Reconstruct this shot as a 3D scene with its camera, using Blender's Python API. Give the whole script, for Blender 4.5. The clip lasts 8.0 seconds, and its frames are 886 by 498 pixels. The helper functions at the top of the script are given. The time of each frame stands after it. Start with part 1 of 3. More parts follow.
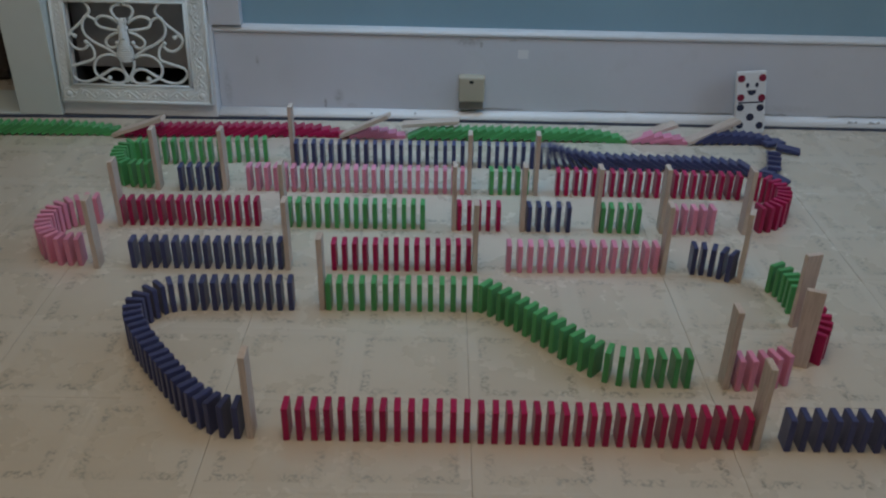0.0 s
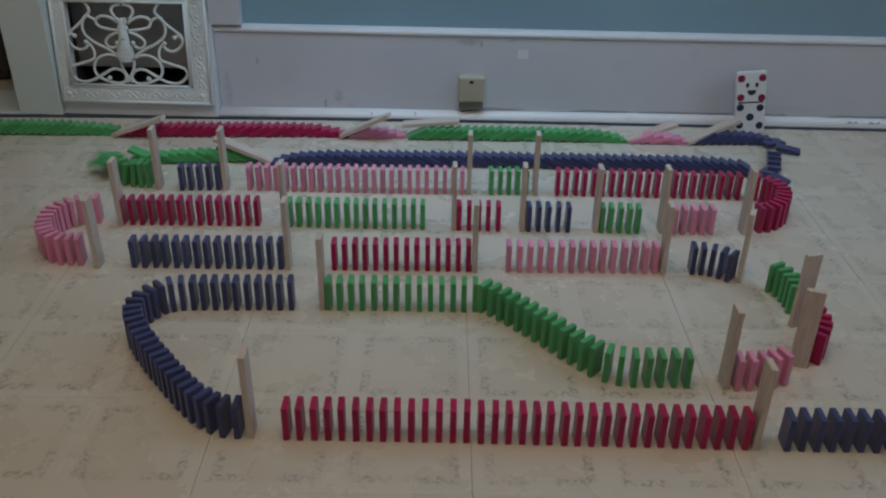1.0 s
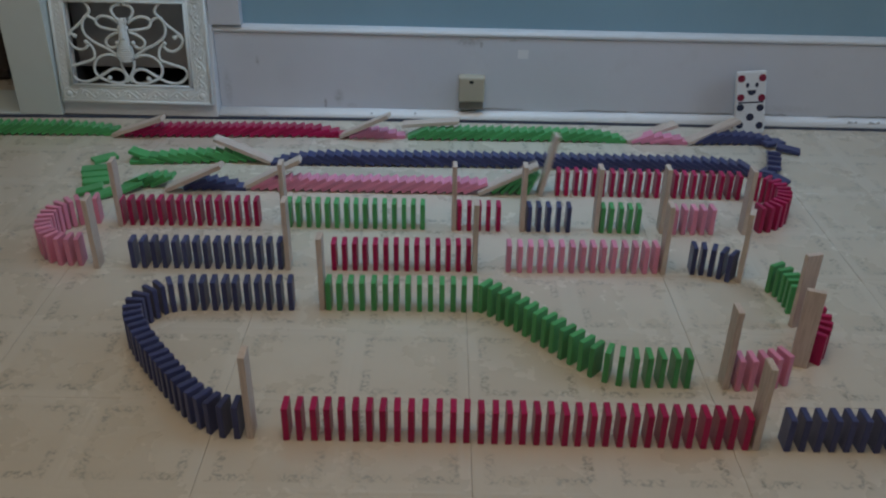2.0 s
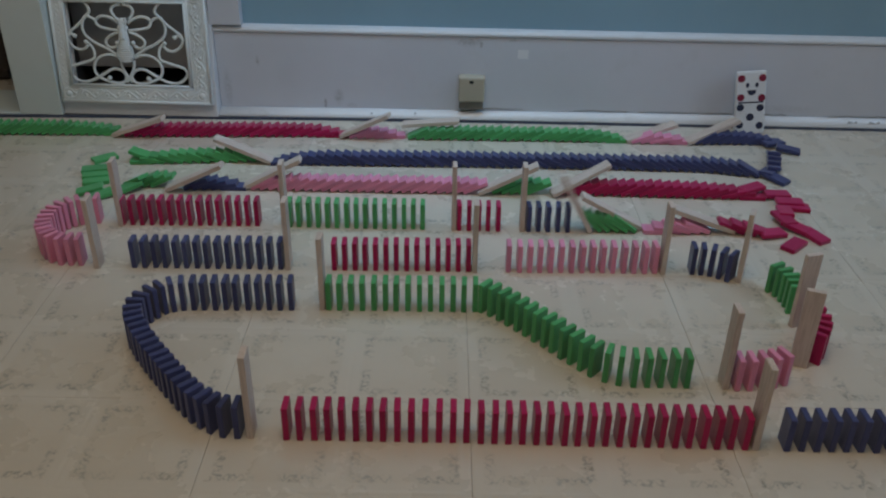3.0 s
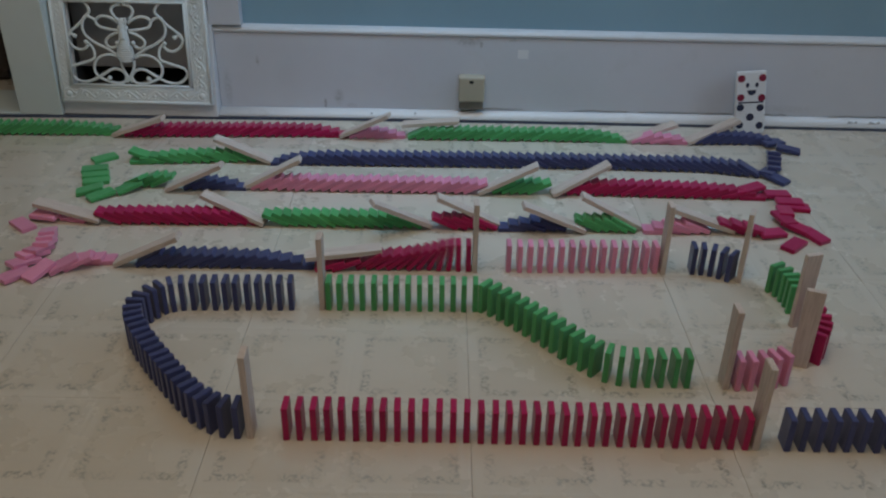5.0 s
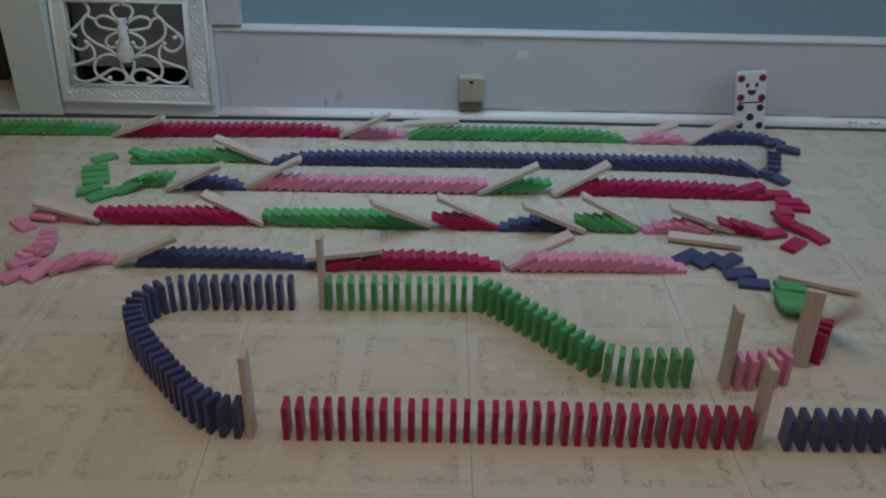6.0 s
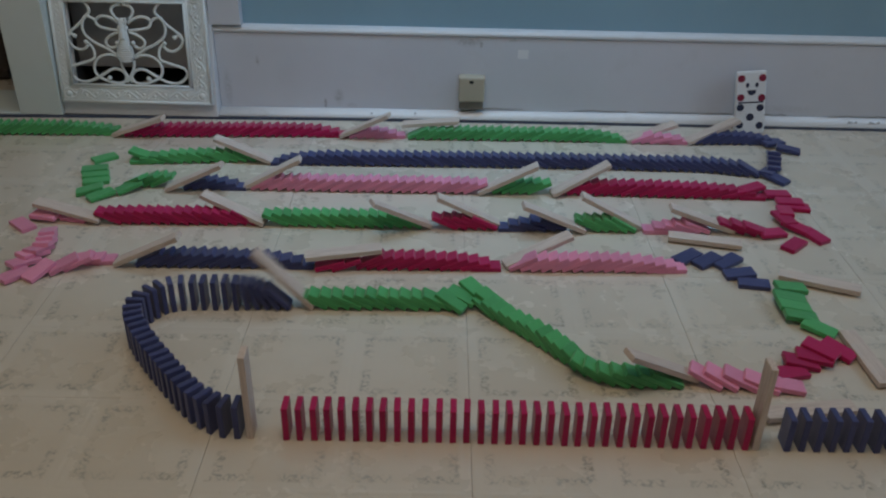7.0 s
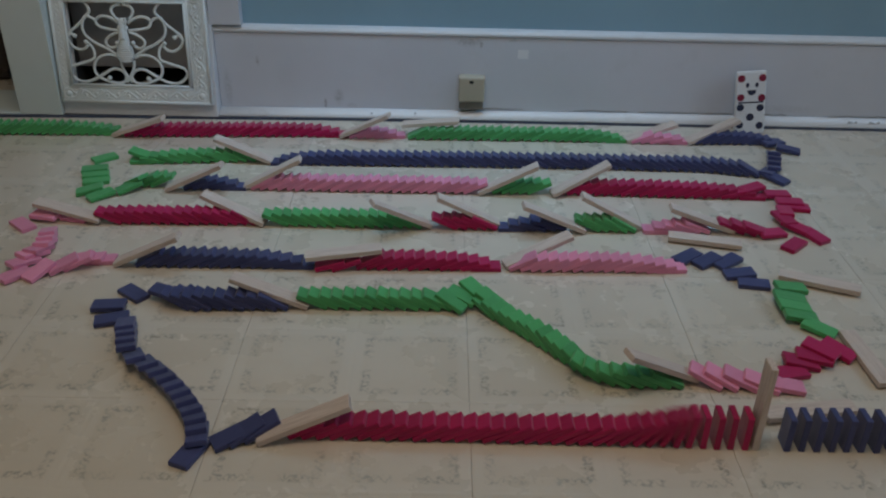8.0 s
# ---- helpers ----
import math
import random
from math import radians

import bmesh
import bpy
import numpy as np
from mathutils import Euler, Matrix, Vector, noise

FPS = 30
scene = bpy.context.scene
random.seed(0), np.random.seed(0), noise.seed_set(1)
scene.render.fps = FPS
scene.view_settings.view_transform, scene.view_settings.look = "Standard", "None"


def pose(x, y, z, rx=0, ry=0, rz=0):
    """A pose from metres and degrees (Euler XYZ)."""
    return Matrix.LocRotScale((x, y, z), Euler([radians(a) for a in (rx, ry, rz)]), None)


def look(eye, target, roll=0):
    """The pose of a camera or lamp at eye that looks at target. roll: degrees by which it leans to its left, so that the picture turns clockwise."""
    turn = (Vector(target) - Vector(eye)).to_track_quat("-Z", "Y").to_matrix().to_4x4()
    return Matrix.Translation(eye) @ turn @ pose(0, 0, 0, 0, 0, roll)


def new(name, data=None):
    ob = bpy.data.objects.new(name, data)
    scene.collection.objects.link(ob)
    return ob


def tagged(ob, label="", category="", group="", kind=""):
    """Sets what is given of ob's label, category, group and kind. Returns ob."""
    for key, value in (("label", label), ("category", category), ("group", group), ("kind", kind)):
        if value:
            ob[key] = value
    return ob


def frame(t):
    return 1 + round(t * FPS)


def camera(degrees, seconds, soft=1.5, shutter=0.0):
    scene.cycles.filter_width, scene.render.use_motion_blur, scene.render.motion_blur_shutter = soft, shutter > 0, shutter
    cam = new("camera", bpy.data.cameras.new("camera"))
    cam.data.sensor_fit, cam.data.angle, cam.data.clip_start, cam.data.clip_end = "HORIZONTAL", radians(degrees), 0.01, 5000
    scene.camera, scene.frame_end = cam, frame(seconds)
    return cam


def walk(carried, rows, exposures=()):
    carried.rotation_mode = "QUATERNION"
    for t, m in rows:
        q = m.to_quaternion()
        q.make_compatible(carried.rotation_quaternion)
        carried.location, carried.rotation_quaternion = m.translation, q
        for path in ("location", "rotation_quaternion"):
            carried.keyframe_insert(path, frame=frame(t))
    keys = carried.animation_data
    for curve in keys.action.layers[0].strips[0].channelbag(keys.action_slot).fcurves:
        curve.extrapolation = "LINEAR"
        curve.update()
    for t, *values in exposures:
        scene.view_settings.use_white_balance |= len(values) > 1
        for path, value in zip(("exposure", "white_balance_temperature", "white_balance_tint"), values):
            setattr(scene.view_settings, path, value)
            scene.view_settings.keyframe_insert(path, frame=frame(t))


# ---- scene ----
cam = camera(53.636, 8.0, soft=2.2, shutter=0.9)
EYE = pose(-0.0389, -0.8454, 0.7051, 60.111, -0.810, 0.254)
walk(cam, [(0.0, EYE), (8.0, EYE)], [(0.0, -0.03, 6500, 10), (4.0, -0.03, 6500, 10), (6.5, -0.01, 6500, 10), (8.0, -0.09, 6500, 10)])

# ---------------------------------------------------------------- light
world = bpy.data.worlds.new("sky")
scene.world = world
world.use_nodes = True
sky = world.node_tree.nodes.new("ShaderNodeTexSky")
sky.sky_type, sky.sun_disc, sky.sun_elevation, sky.sun_rotation = "NISHITA", False, radians(35), radians(100)
world.node_tree.links.new(sky.outputs[0], world.node_tree.nodes["Background"].inputs[0])
world.node_tree.nodes["Background"].inputs[1].default_value = 0.1


def area_lamp(name, m, sx, sy, watts, colour):
    data = bpy.data.lights.new(name, "AREA")
    data.shape, data.size, data.size_y, data.energy, data.color = "RECTANGLE", sx, sy, watts, colour
    ob = new(name, data)
    ob.matrix_world = m
    return ob


# unseen, added sources: windows in the east and south walls, warm ceiling lamp, cool tube lamp over the far rows
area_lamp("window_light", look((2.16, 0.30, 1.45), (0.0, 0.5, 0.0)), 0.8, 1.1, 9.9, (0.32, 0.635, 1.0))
# added warm fill for the bounce from the room's south side
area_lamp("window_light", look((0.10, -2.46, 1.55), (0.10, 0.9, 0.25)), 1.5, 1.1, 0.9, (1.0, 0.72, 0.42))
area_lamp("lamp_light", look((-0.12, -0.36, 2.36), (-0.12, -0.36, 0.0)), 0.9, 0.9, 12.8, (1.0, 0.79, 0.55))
# added cool fill, standing in for the bluish reflection on the far floor
cool_fill = area_lamp("lamp_light", look((-0.05, 0.66, 1.02), (-0.05, 0.66, 0.0)), 1.1, 0.14, 1.42, (0.34, 0.655, 1.0))
cool_fill.data.spread = radians(84)


# ---------------------------------------------------------------- materials
class Nodes:
    """A small writer of node materials."""

    def __init__(self, name, rough=0.5, metal=0.0):
        self.mat = bpy.data.materials.new(name)
        self.mat.use_nodes = True
        self.tree = self.mat.node_tree
        self.bsdf = self.tree.nodes["Principled BSDF"]
        self.set(self.bsdf, Roughness=rough, Metallic=metal)

    def set(self, node, **values):
        for key, value in values.items():
            socket = node.inputs[key.replace("_", " ")] if key.replace("_", " ") in node.inputs else node.inputs[key]
            if isinstance(value, bpy.types.NodeSocket):
                self.tree.links.new(value, socket)
            else:
                socket.default_value = value
        return node

    def add(self, kind, **values):
        return self.set(self.tree.nodes.new(kind), **values)

    def math(self, op, a, b=0.0, c=0.0, clamp=False):
        node = self.tree.nodes.new("ShaderNodeMath")
        node.operation, node.use_clamp = op, clamp
        for i, value in enumerate((a, b, c)):
            if isinstance(value, bpy.types.NodeSocket):
                self.tree.links.new(value, node.inputs[i])
            else:
                node.inputs[i].default_value = value
        return node.outputs[0]

    def noise(self, vector, scale, detail=3.0, rough=0.5):
        return self.add("ShaderNodeTexNoise", Vector=vector, Scale=scale, Detail=detail, Roughness=rough).outputs[0]

    def ramp(self, value, lo, hi, out0=0.0, out1=1.0):
        node = self.add("ShaderNodeMapRange", Value=value)
        node.interpolation_type = "SMOOTHSTEP"
        for key, v in (("From Min", lo), ("From Max", hi), ("To Min", out0), ("To Max", out1)):
            node.inputs[key].default_value = v
        return node.outputs[0]

    def mix(self, factor, a, b):
        node = self.tree.nodes.new("ShaderNodeMix")
        node.data_type = "RGBA"
        for key, value in ((0, factor), (6, a), (7, b)):
            if isinstance(value, bpy.types.NodeSocket):
                self.tree.links.new(value, node.inputs[key])
            else:
                node.inputs[key].default_value = value if key == 0 else (*value, 1.0)
        return node.outputs[2]

    def bump(self, height, strength, distance):
        self.set(self.bsdf, Normal=self.add("ShaderNodeBump", Height=height, Strength=strength, Distance=distance).outputs[0])

    def where(self, kind="Object"):
        return self.tree.nodes.new("ShaderNodeTexCoord").outputs[kind]

    def position(self):
        return self.tree.nodes.new("ShaderNodeNewGeometry").outputs["Position"]

    def chance(self):
        return self.tree.nodes.new("ShaderNodeObjectInfo").outputs["Random"]


def painted(name, colour, rough=0.5, vary=0.18, scale=40.0, dirt=(0.3, 0.28, 0.25), dirty=0.15, relief=0.0004, smudges=()):
    """Paint with faint blotches, worn dirt and fine relief; scales in 1 / m. smudges: rubbed grey marks, x and z, half sizes, strength."""
    n = Nodes(name, rough)
    at = n.position()
    blotch = n.noise(at, scale * 0.15, 4.0, 0.6)
    grain = n.noise(at, scale * 6.0, 3.0)
    dark = tuple(c * (1.0 - vary) for c in colour)
    base = n.mix(n.ramp(blotch, 0.3, 0.7), dark, colour)
    base = n.mix(n.math("MULTIPLY", n.ramp(n.noise(at, scale * 0.6, 5.0, 0.65), 0.55, 0.8), dirty), base, dirt)
    if smudges:
        axes = n.add("ShaderNodeSeparateXYZ", Vector=at)
        patchy = n.ramp(n.noise(at, 130.0, 4.0, 0.65), 0.36, 0.62, 0.25, 1.0)
    for x, z, rx, rz, amount in smudges:
        dx = n.math("DIVIDE", n.math("SUBTRACT", axes.outputs[0], x), rx)
        dz = n.math("DIVIDE", n.math("SUBTRACT", axes.outputs[2], z), rz)
        far = n.math("SQRT", n.math("ADD", n.math("MULTIPLY", dx, dx), n.math("MULTIPLY", dz, dz)))
        base = n.mix(n.math("MULTIPLY", n.math("MULTIPLY", n.ramp(far, 0.25, 1.0, 1.0, 0.0), patchy), amount), base, (0.20, 0.195, 0.20))
    n.set(n.bsdf, Base_Color=base, Roughness=n.ramp(grain, 0.2, 0.8, rough - 0.08, rough + 0.08))
    n.bump(grain, 0.35, relief)
    return n.mat


def stained(name, colour, edge):
    """Dyed wooden domino: each piece a little lighter or darker, with fine grain and worn patches."""
    n = Nodes(name, 0.5)
    at = n.where("Object")
    stretch = n.add("ShaderNodeMapping", Vector=at)
    stretch.inputs["Scale"].default_value = (1.0, 1.0, 0.12)
    shift = n.add("ShaderNodeVectorMath")
    shift.operation = "ADD"
    n.tree.links.new(stretch.outputs[0], shift.inputs[0])
    n.tree.links.new(n.chance(), shift.inputs[1])
    grain = n.noise(shift.outputs[0], 900.0, 4.0, 0.6)
    patch = n.noise(shift.outputs[0], 120.0, 3.0)
    base = n.mix(n.ramp(n.chance(), 0.0, 1.0), tuple(c * 0.86 for c in colour), tuple(min(1.0, c * 1.09) for c in colour))
    base = n.mix(n.math("MULTIPLY", n.ramp(grain, 0.45, 0.75), 0.28), base, tuple(c * 0.55 for c in colour))
    base = n.mix(n.math("MULTIPLY", n.ramp(patch, 0.58, 0.78), 0.22), base, edge)
    n.set(n.bsdf, Base_Color=base, Roughness=n.ramp(patch, 0.3, 0.7, 0.5, 0.68), Specular_IOR_Level=0.22, Sheen_Weight=0.26, Sheen_Roughness=0.45)
    n.bump(grain, 0.3, 0.0002)
    return n.mat


def bare_wood():
    n = Nodes("bare_wood", 0.6)
    at = n.where("Object")
    shift = n.add("ShaderNodeVectorMath")
    shift.operation = "ADD"
    n.tree.links.new(at, shift.inputs[0])
    n.tree.links.new(n.chance(), shift.inputs[1])
    stretch = n.add("ShaderNodeMapping", Vector=shift.outputs[0])
    stretch.inputs["Scale"].default_value = (1.0, 1.0, 0.06)
    rings = n.noise(stretch.outputs[0], 420.0, 5.0, 0.6)
    fine = n.noise(stretch.outputs[0], 1800.0, 3.0)
    base = n.mix(n.ramp(rings, 0.35, 0.7), (0.62, 0.52, 0.455), (0.465, 0.37, 0.315))
    base = n.mix(n.math("MULTIPLY", n.ramp(fine, 0.5, 0.8), 0.25), base, (0.33, 0.22, 0.15))
    base = n.mix(n.math("MULTIPLY", n.chance(), 0.3), base, (0.66, 0.56, 0.49))
    n.set(n.bsdf, Base_Color=base)
    n.bump(fine, 0.3, 0.0002)
    return n.mat


# on the board: rubbed marks beside the jack, near the floor and at its ends
SMUDGES = ((0.014, 0.172, 0.034, 0.014, 0.5), (0.0405, 0.1655, 0.005, 0.008, 1.0), (-0.262, 0.046, 0.014, 0.022, 0.42), (-0.2915, 0.030, 0.004, 0.014, 0.95), (-0.235, 0.027, 0.016, 0.006, 0.32),
           (-0.4316, 0.121, 0.005, 0.014, 0.45), (0.105, 0.177, 0.014, 0.006, 0.35), (-0.500, 0.060, 0.012, 0.060, 0.25), (0.70, 0.040, 0.09, 0.012, 0.16))


def vinyl():
    """Cream sheet-vinyl tile, printed with six-inch squares bordered by worn grey vine sprigs."""
    n = Nodes("vinyl_floor", 0.4)
    at = n.position()
    axes = n.add("ShaderNodeSeparateXYZ", Vector=at)
    cell = 0.1524
    folded = []
    for k in (0, 1):
        u = n.math("FRACT", n.math("DIVIDE", axes.outputs[k], cell))
        folded.append(n.math("MULTIPLY", n.math("SUBTRACT", 0.5, n.math("ABSOLUTE", n.math("SUBTRACT", u, 0.5))), cell))
    ex, ey = folded
    edge = n.math("MINIMUM", ex, ey)
    along = n.math("MAXIMUM", ex, ey)
    wave = n.math("MULTIPLY_ADD", n.math("SINE", n.math("MULTIPLY", along, 420.0)), 0.0042, 0.0205)
    off = n.math("ABSOLUTE", n.math("SUBTRACT", edge, wave))
    stem = n.ramp(off, 0.0006, 0.0024, 1.0, 0.0)
    band = n.ramp(n.math("ABSOLUTE", n.math("SUBTRACT", edge, 0.0205)), 0.003, 0.0085, 1.0, 0.0)
    leaf = n.ramp(n.noise(at, 150.0, 2.0, 0.5), 0.49, 0.62)
    sprig = n.math("MAXIMUM", n.math("MULTIPLY", stem, 0.50), n.math("MULTIPLY", band, leaf))
    gap = n.ramp(along, 0.058, 0.066, 1.0, 0.0)
    worn = n.ramp(n.noise(at, 26.0, 4.0, 0.65), 0.34, 0.60, 0.40, 1.0)
    sprig = n.math("MULTIPLY", n.math("MULTIPLY", sprig, gap), worn, clamp=True)
    cloud = n.noise(at, 7.0, 5.0, 0.6)
    speck = n.noise(at, 260.0, 3.0, 0.6)
    base = n.mix(n.ramp(cloud, 0.3, 0.7), (0.562, 0.496, 0.402), (0.610, 0.546, 0.450))
    base = n.mix(n.math("MULTIPLY", n.ramp(edge, 0.010, 0.017, 1.0, 0.0), 0.22), base, (0.66, 0.62, 0.55))
    base = n.mix(n.math("MULTIPLY", sprig, 0.70), base, (0.23, 0.225, 0.19))
    base = n.mix(n.math("MULTIPLY", n.ramp(speck, 0.62, 0.76), 0.18), base, (0.30, 0.27, 0.22))
    base = n.mix(n.math("MULTIPLY", n.ramp(n.noise(at, 3.0, 5.0, 0.7), 0.56, 0.75), 0.14), base, (0.46, 0.38, 0.31))
    n.set(n.bsdf, Base_Color=base, Roughness=n.ramp(cloud, 0.3, 0.7, 0.22, 0.34), Specular_IOR_Level=0.75)
    emboss = n.math("ADD", n.ramp(edge, 0.001, 0.004), n.math("MULTIPLY", speck, 0.6))
    n.bump(n.math("ADD", emboss, n.math("MULTIPLY", n.noise(at, 30.0, 2.0), 1.5)), 0.25, 0.0006)
    return n.mat


MAT = {
    "red": stained("red_dye", (0.40, 0.007, 0.082), (0.45, 0.020, 0.11)),
    "green": stained("green_dye", (0.078, 0.355, 0.118), (0.13, 0.42, 0.18)),
    "blue": stained("blue_dye", (0.050, 0.058, 0.155), (0.08, 0.09, 0.205)),
    "pink": stained("pink_dye", (0.72, 0.26, 0.40), (0.75, 0.40, 0.50)),
    "wood": bare_wood(),
    "floor": vinyl(),
    "seam": painted("seam_dirt", (0.24, 0.21, 0.17), 0.8),
    "gap": painted("navy_gap_shade", (0.06, 0.075, 0.125), 0.7),
    "wall": painted("blue_wall_paint", (0.25, 0.40, 0.49), 0.6, 0.10, 14.0, dirty=0.08),
    "board": painted("grey_white_board", (0.600, 0.620, 0.675), 0.42, 0.08, 22.0, (0.36, 0.34, 0.33), 0.14, smudges=SMUDGES),
    "cap": painted("satin_white_cap", (0.69, 0.71, 0.74), 0.4, 0.10, 26.0, (0.35, 0.33, 0.3), 0.3),
    "trim": painted("white_gloss_trim", (0.79, 0.80, 0.82), 0.35, 0.10, 26.0, (0.35, 0.33, 0.3), 0.25),
    "iron": painted("white_cast_iron", (0.77, 0.82, 0.82), 0.45, 0.16, 60.0, (0.30, 0.30, 0.28), 0.3, 0.001),
    "casing": painted("pale_casing_paint", (0.60, 0.68, 0.68), 0.45, 0.10, 18.0),
    "duct": painted("duct_inner_shade", (0.07, 0.065, 0.064), 0.7, 0.4, 30.0),
    # grey of the nail marks; on the duct plate it paints the back lighter
    "plate_nail_grey": painted("duct_plate_nail_grey", (0.45, 0.45, 0.46), 0.6, 0.4, 30.0),
    "beige": painted("beige_plastic", (0.46, 0.42, 0.33), 0.4, 0.08, 50.0),
    "jack_shade": painted("shaded_brown_plastic", (0.24, 0.225, 0.20), 0.7, 0.3, 120.0),
    "black": painted("black_plastic", (0.02, 0.02, 0.022), 0.5, 0.3, 50.0),
    "white": painted("white_block_paint", (0.72, 0.73, 0.74), 0.4, 0.06, 50.0),
    "dot_red": painted("red_dot_paint", (0.22, 0.008, 0.040), 0.45, 0.15, 60.0),
    "dot_blue": painted("navy_dot_paint", (0.02, 0.025, 0.06), 0.45, 0.15, 60.0),
    "ceiling": painted("ceiling_paint", (0.78, 0.77, 0.74), 0.7, 0.05, 10.0),
    "filler": painted("white_filler", (0.72, 0.73, 0.76), 0.6, 0.05, 160.0),
    "brown": painted("dark_brown_wood", (0.05, 0.035, 0.026), 0.5, 0.3, 40.0),
}


def glow(name, colour):
    n = Nodes(name, 0.5)
    n.set(n.bsdf, Base_Color=(0.8, 0.79, 0.76, 1.0), Emission_Color=(*colour, 1.0), Emission_Strength=0.15)
    return n.mat


MAT["warm_glow"] = glow("warm_glow", (1.0, 0.82, 0.6))
MAT["cool_glow"] = glow("cool_glow", (0.65, 0.85, 1.0))


# ---------------------------------------------------------------- mesh tools
def box(bm, lo, hi, bevel=0.0, segments=2):
    """Adds a box with its edges rounded."""
    made = bmesh.ops.create_cube(bm, size=1.0)["verts"]
    size = Vector(hi) - Vector(lo)
    mid = (Vector(hi) + Vector(lo)) / 2
    for v in made:
        v.co = Vector((v.co.x * size.x, v.co.y * size.y, v.co.z * size.z)) + mid
    if bevel:
        edges = {e for v in made for e in v.link_edges}
        bmesh.ops.bevel(bm, geom=list(edges), offset=bevel, segments=segments, profile=0.5, affect="EDGES")
    return bm


def boxes(*spans, bevel=0.0):
    bm = bmesh.new()
    for lo, hi in spans:
        box(bm, lo, hi, bevel)
    return bm


def smooth_line(points, steps):
    """A Catmull-Rom curve through the points."""
    pts = [Vector(q) for q in points]
    ext = [pts[0] * 2 - pts[1], *pts, pts[-1] * 2 - pts[-2]]
    line = []
    for a, b, c, d in zip(ext, ext[1:], ext[2:], ext[3:]):
        for k in range(steps):
            t = k / steps
            line.append(0.5 * (2 * b + (c - a) * t + (2 * a - 5 * b + 4 * c - d) * t * t + (3 * b - a - 3 * c + d) * t ** 3))
    return [*line, pts[-1]]


def tube(bm, points, radius, steps=6, sides=8, taper=1.0):
    """A round bar along a curve in a plane y = const, with closed ends."""
    line = smooth_line(points, steps)
    rings = []
    for i, at in enumerate(line):
        way = (line[min(i + 1, len(line) - 1)] - line[max(i - 1, 0)]).normalized()
        side = way.cross(Vector((0, 1, 0))).normalized()
        r = radius * (1 + (taper - 1) * i / (len(line) - 1))
        rings.append([bm.verts.new(at + r * (math.cos(a) * side + 0.8 * math.sin(a) * Vector((0, 1, 0)))) for a in [2 * math.pi * k / sides for k in range(sides)]])
    for a, b in zip(rings, rings[1:]):
        for k in range(sides):
            bm.faces.new((a[k], a[(k + 1) % sides], b[(k + 1) % sides], b[k]))
    bm.faces.new(rings[0])
    bm.faces.new(reversed(rings[-1]))
    return bm


def ball(bm, at, size):
    made = bmesh.ops.create_uvsphere(bm, u_segments=14, v_segments=8, radius=1.0)["verts"]
    for v in made:
        v.co = Vector(at) + Vector((v.co.x * size[0], v.co.y * size[1], v.co.z * size[2]))
    return bm


def disc(bm, x, z, y, rx, rz, depth, half=False):
    """A thin raised dot that faces -y; half: its lower half alone."""
    count = 24
    angles = [math.pi + math.pi * k / count for k in range(count + 1)] if half else [2 * math.pi * k / count for k in range(count)]
    front = [bm.verts.new((x + rx * math.cos(a), y - depth, z + rz * math.sin(a))) for a in angles]
    back = [bm.verts.new((v.co.x, y + 0.001, v.co.z)) for v in front]
    bm.faces.new(front)
    for k in range(len(front)):
        j = (k + 1) % len(front)
        bm.faces.new((front[j], front[k], back[k], back[j]))
    return bm


def mesh_of(name, bm, material, smooth=False):
    bmesh.ops.recalc_face_normals(bm, faces=bm.faces)
    data = bpy.data.meshes.new(name)
    bm.to_mesh(data)
    bm.free()
    data.materials.append(MAT[material])
    if smooth:
        for face in data.polygons:
            face.use_smooth = True
    return data


def part(name, bm, material, parent=None, label="", smooth=False):
    ob = new(name, mesh_of(name, bm, material, smooth))
    ob.parent = parent
    return tagged(ob, label)


def empty(name, m):
    ob = new(name)
    ob.empty_display_size = 0.02
    ob.matrix_world = m
    return ob


# ---------------------------------------------------------------- the room
# the back wall stands in its own frame: x along it, -y into the room
WALL = Matrix.Translation((0, 0.965, 0)) @ Matrix.Rotation(math.atan(-0.023), 4, "Z")


def on_wall(name, bm, material, label, category="", smooth=False, kind="structure"):
    ob = part(name, bm, material, None, label, smooth)
    ob.matrix_world = WALL
    return tagged(ob, "", category, "", kind)


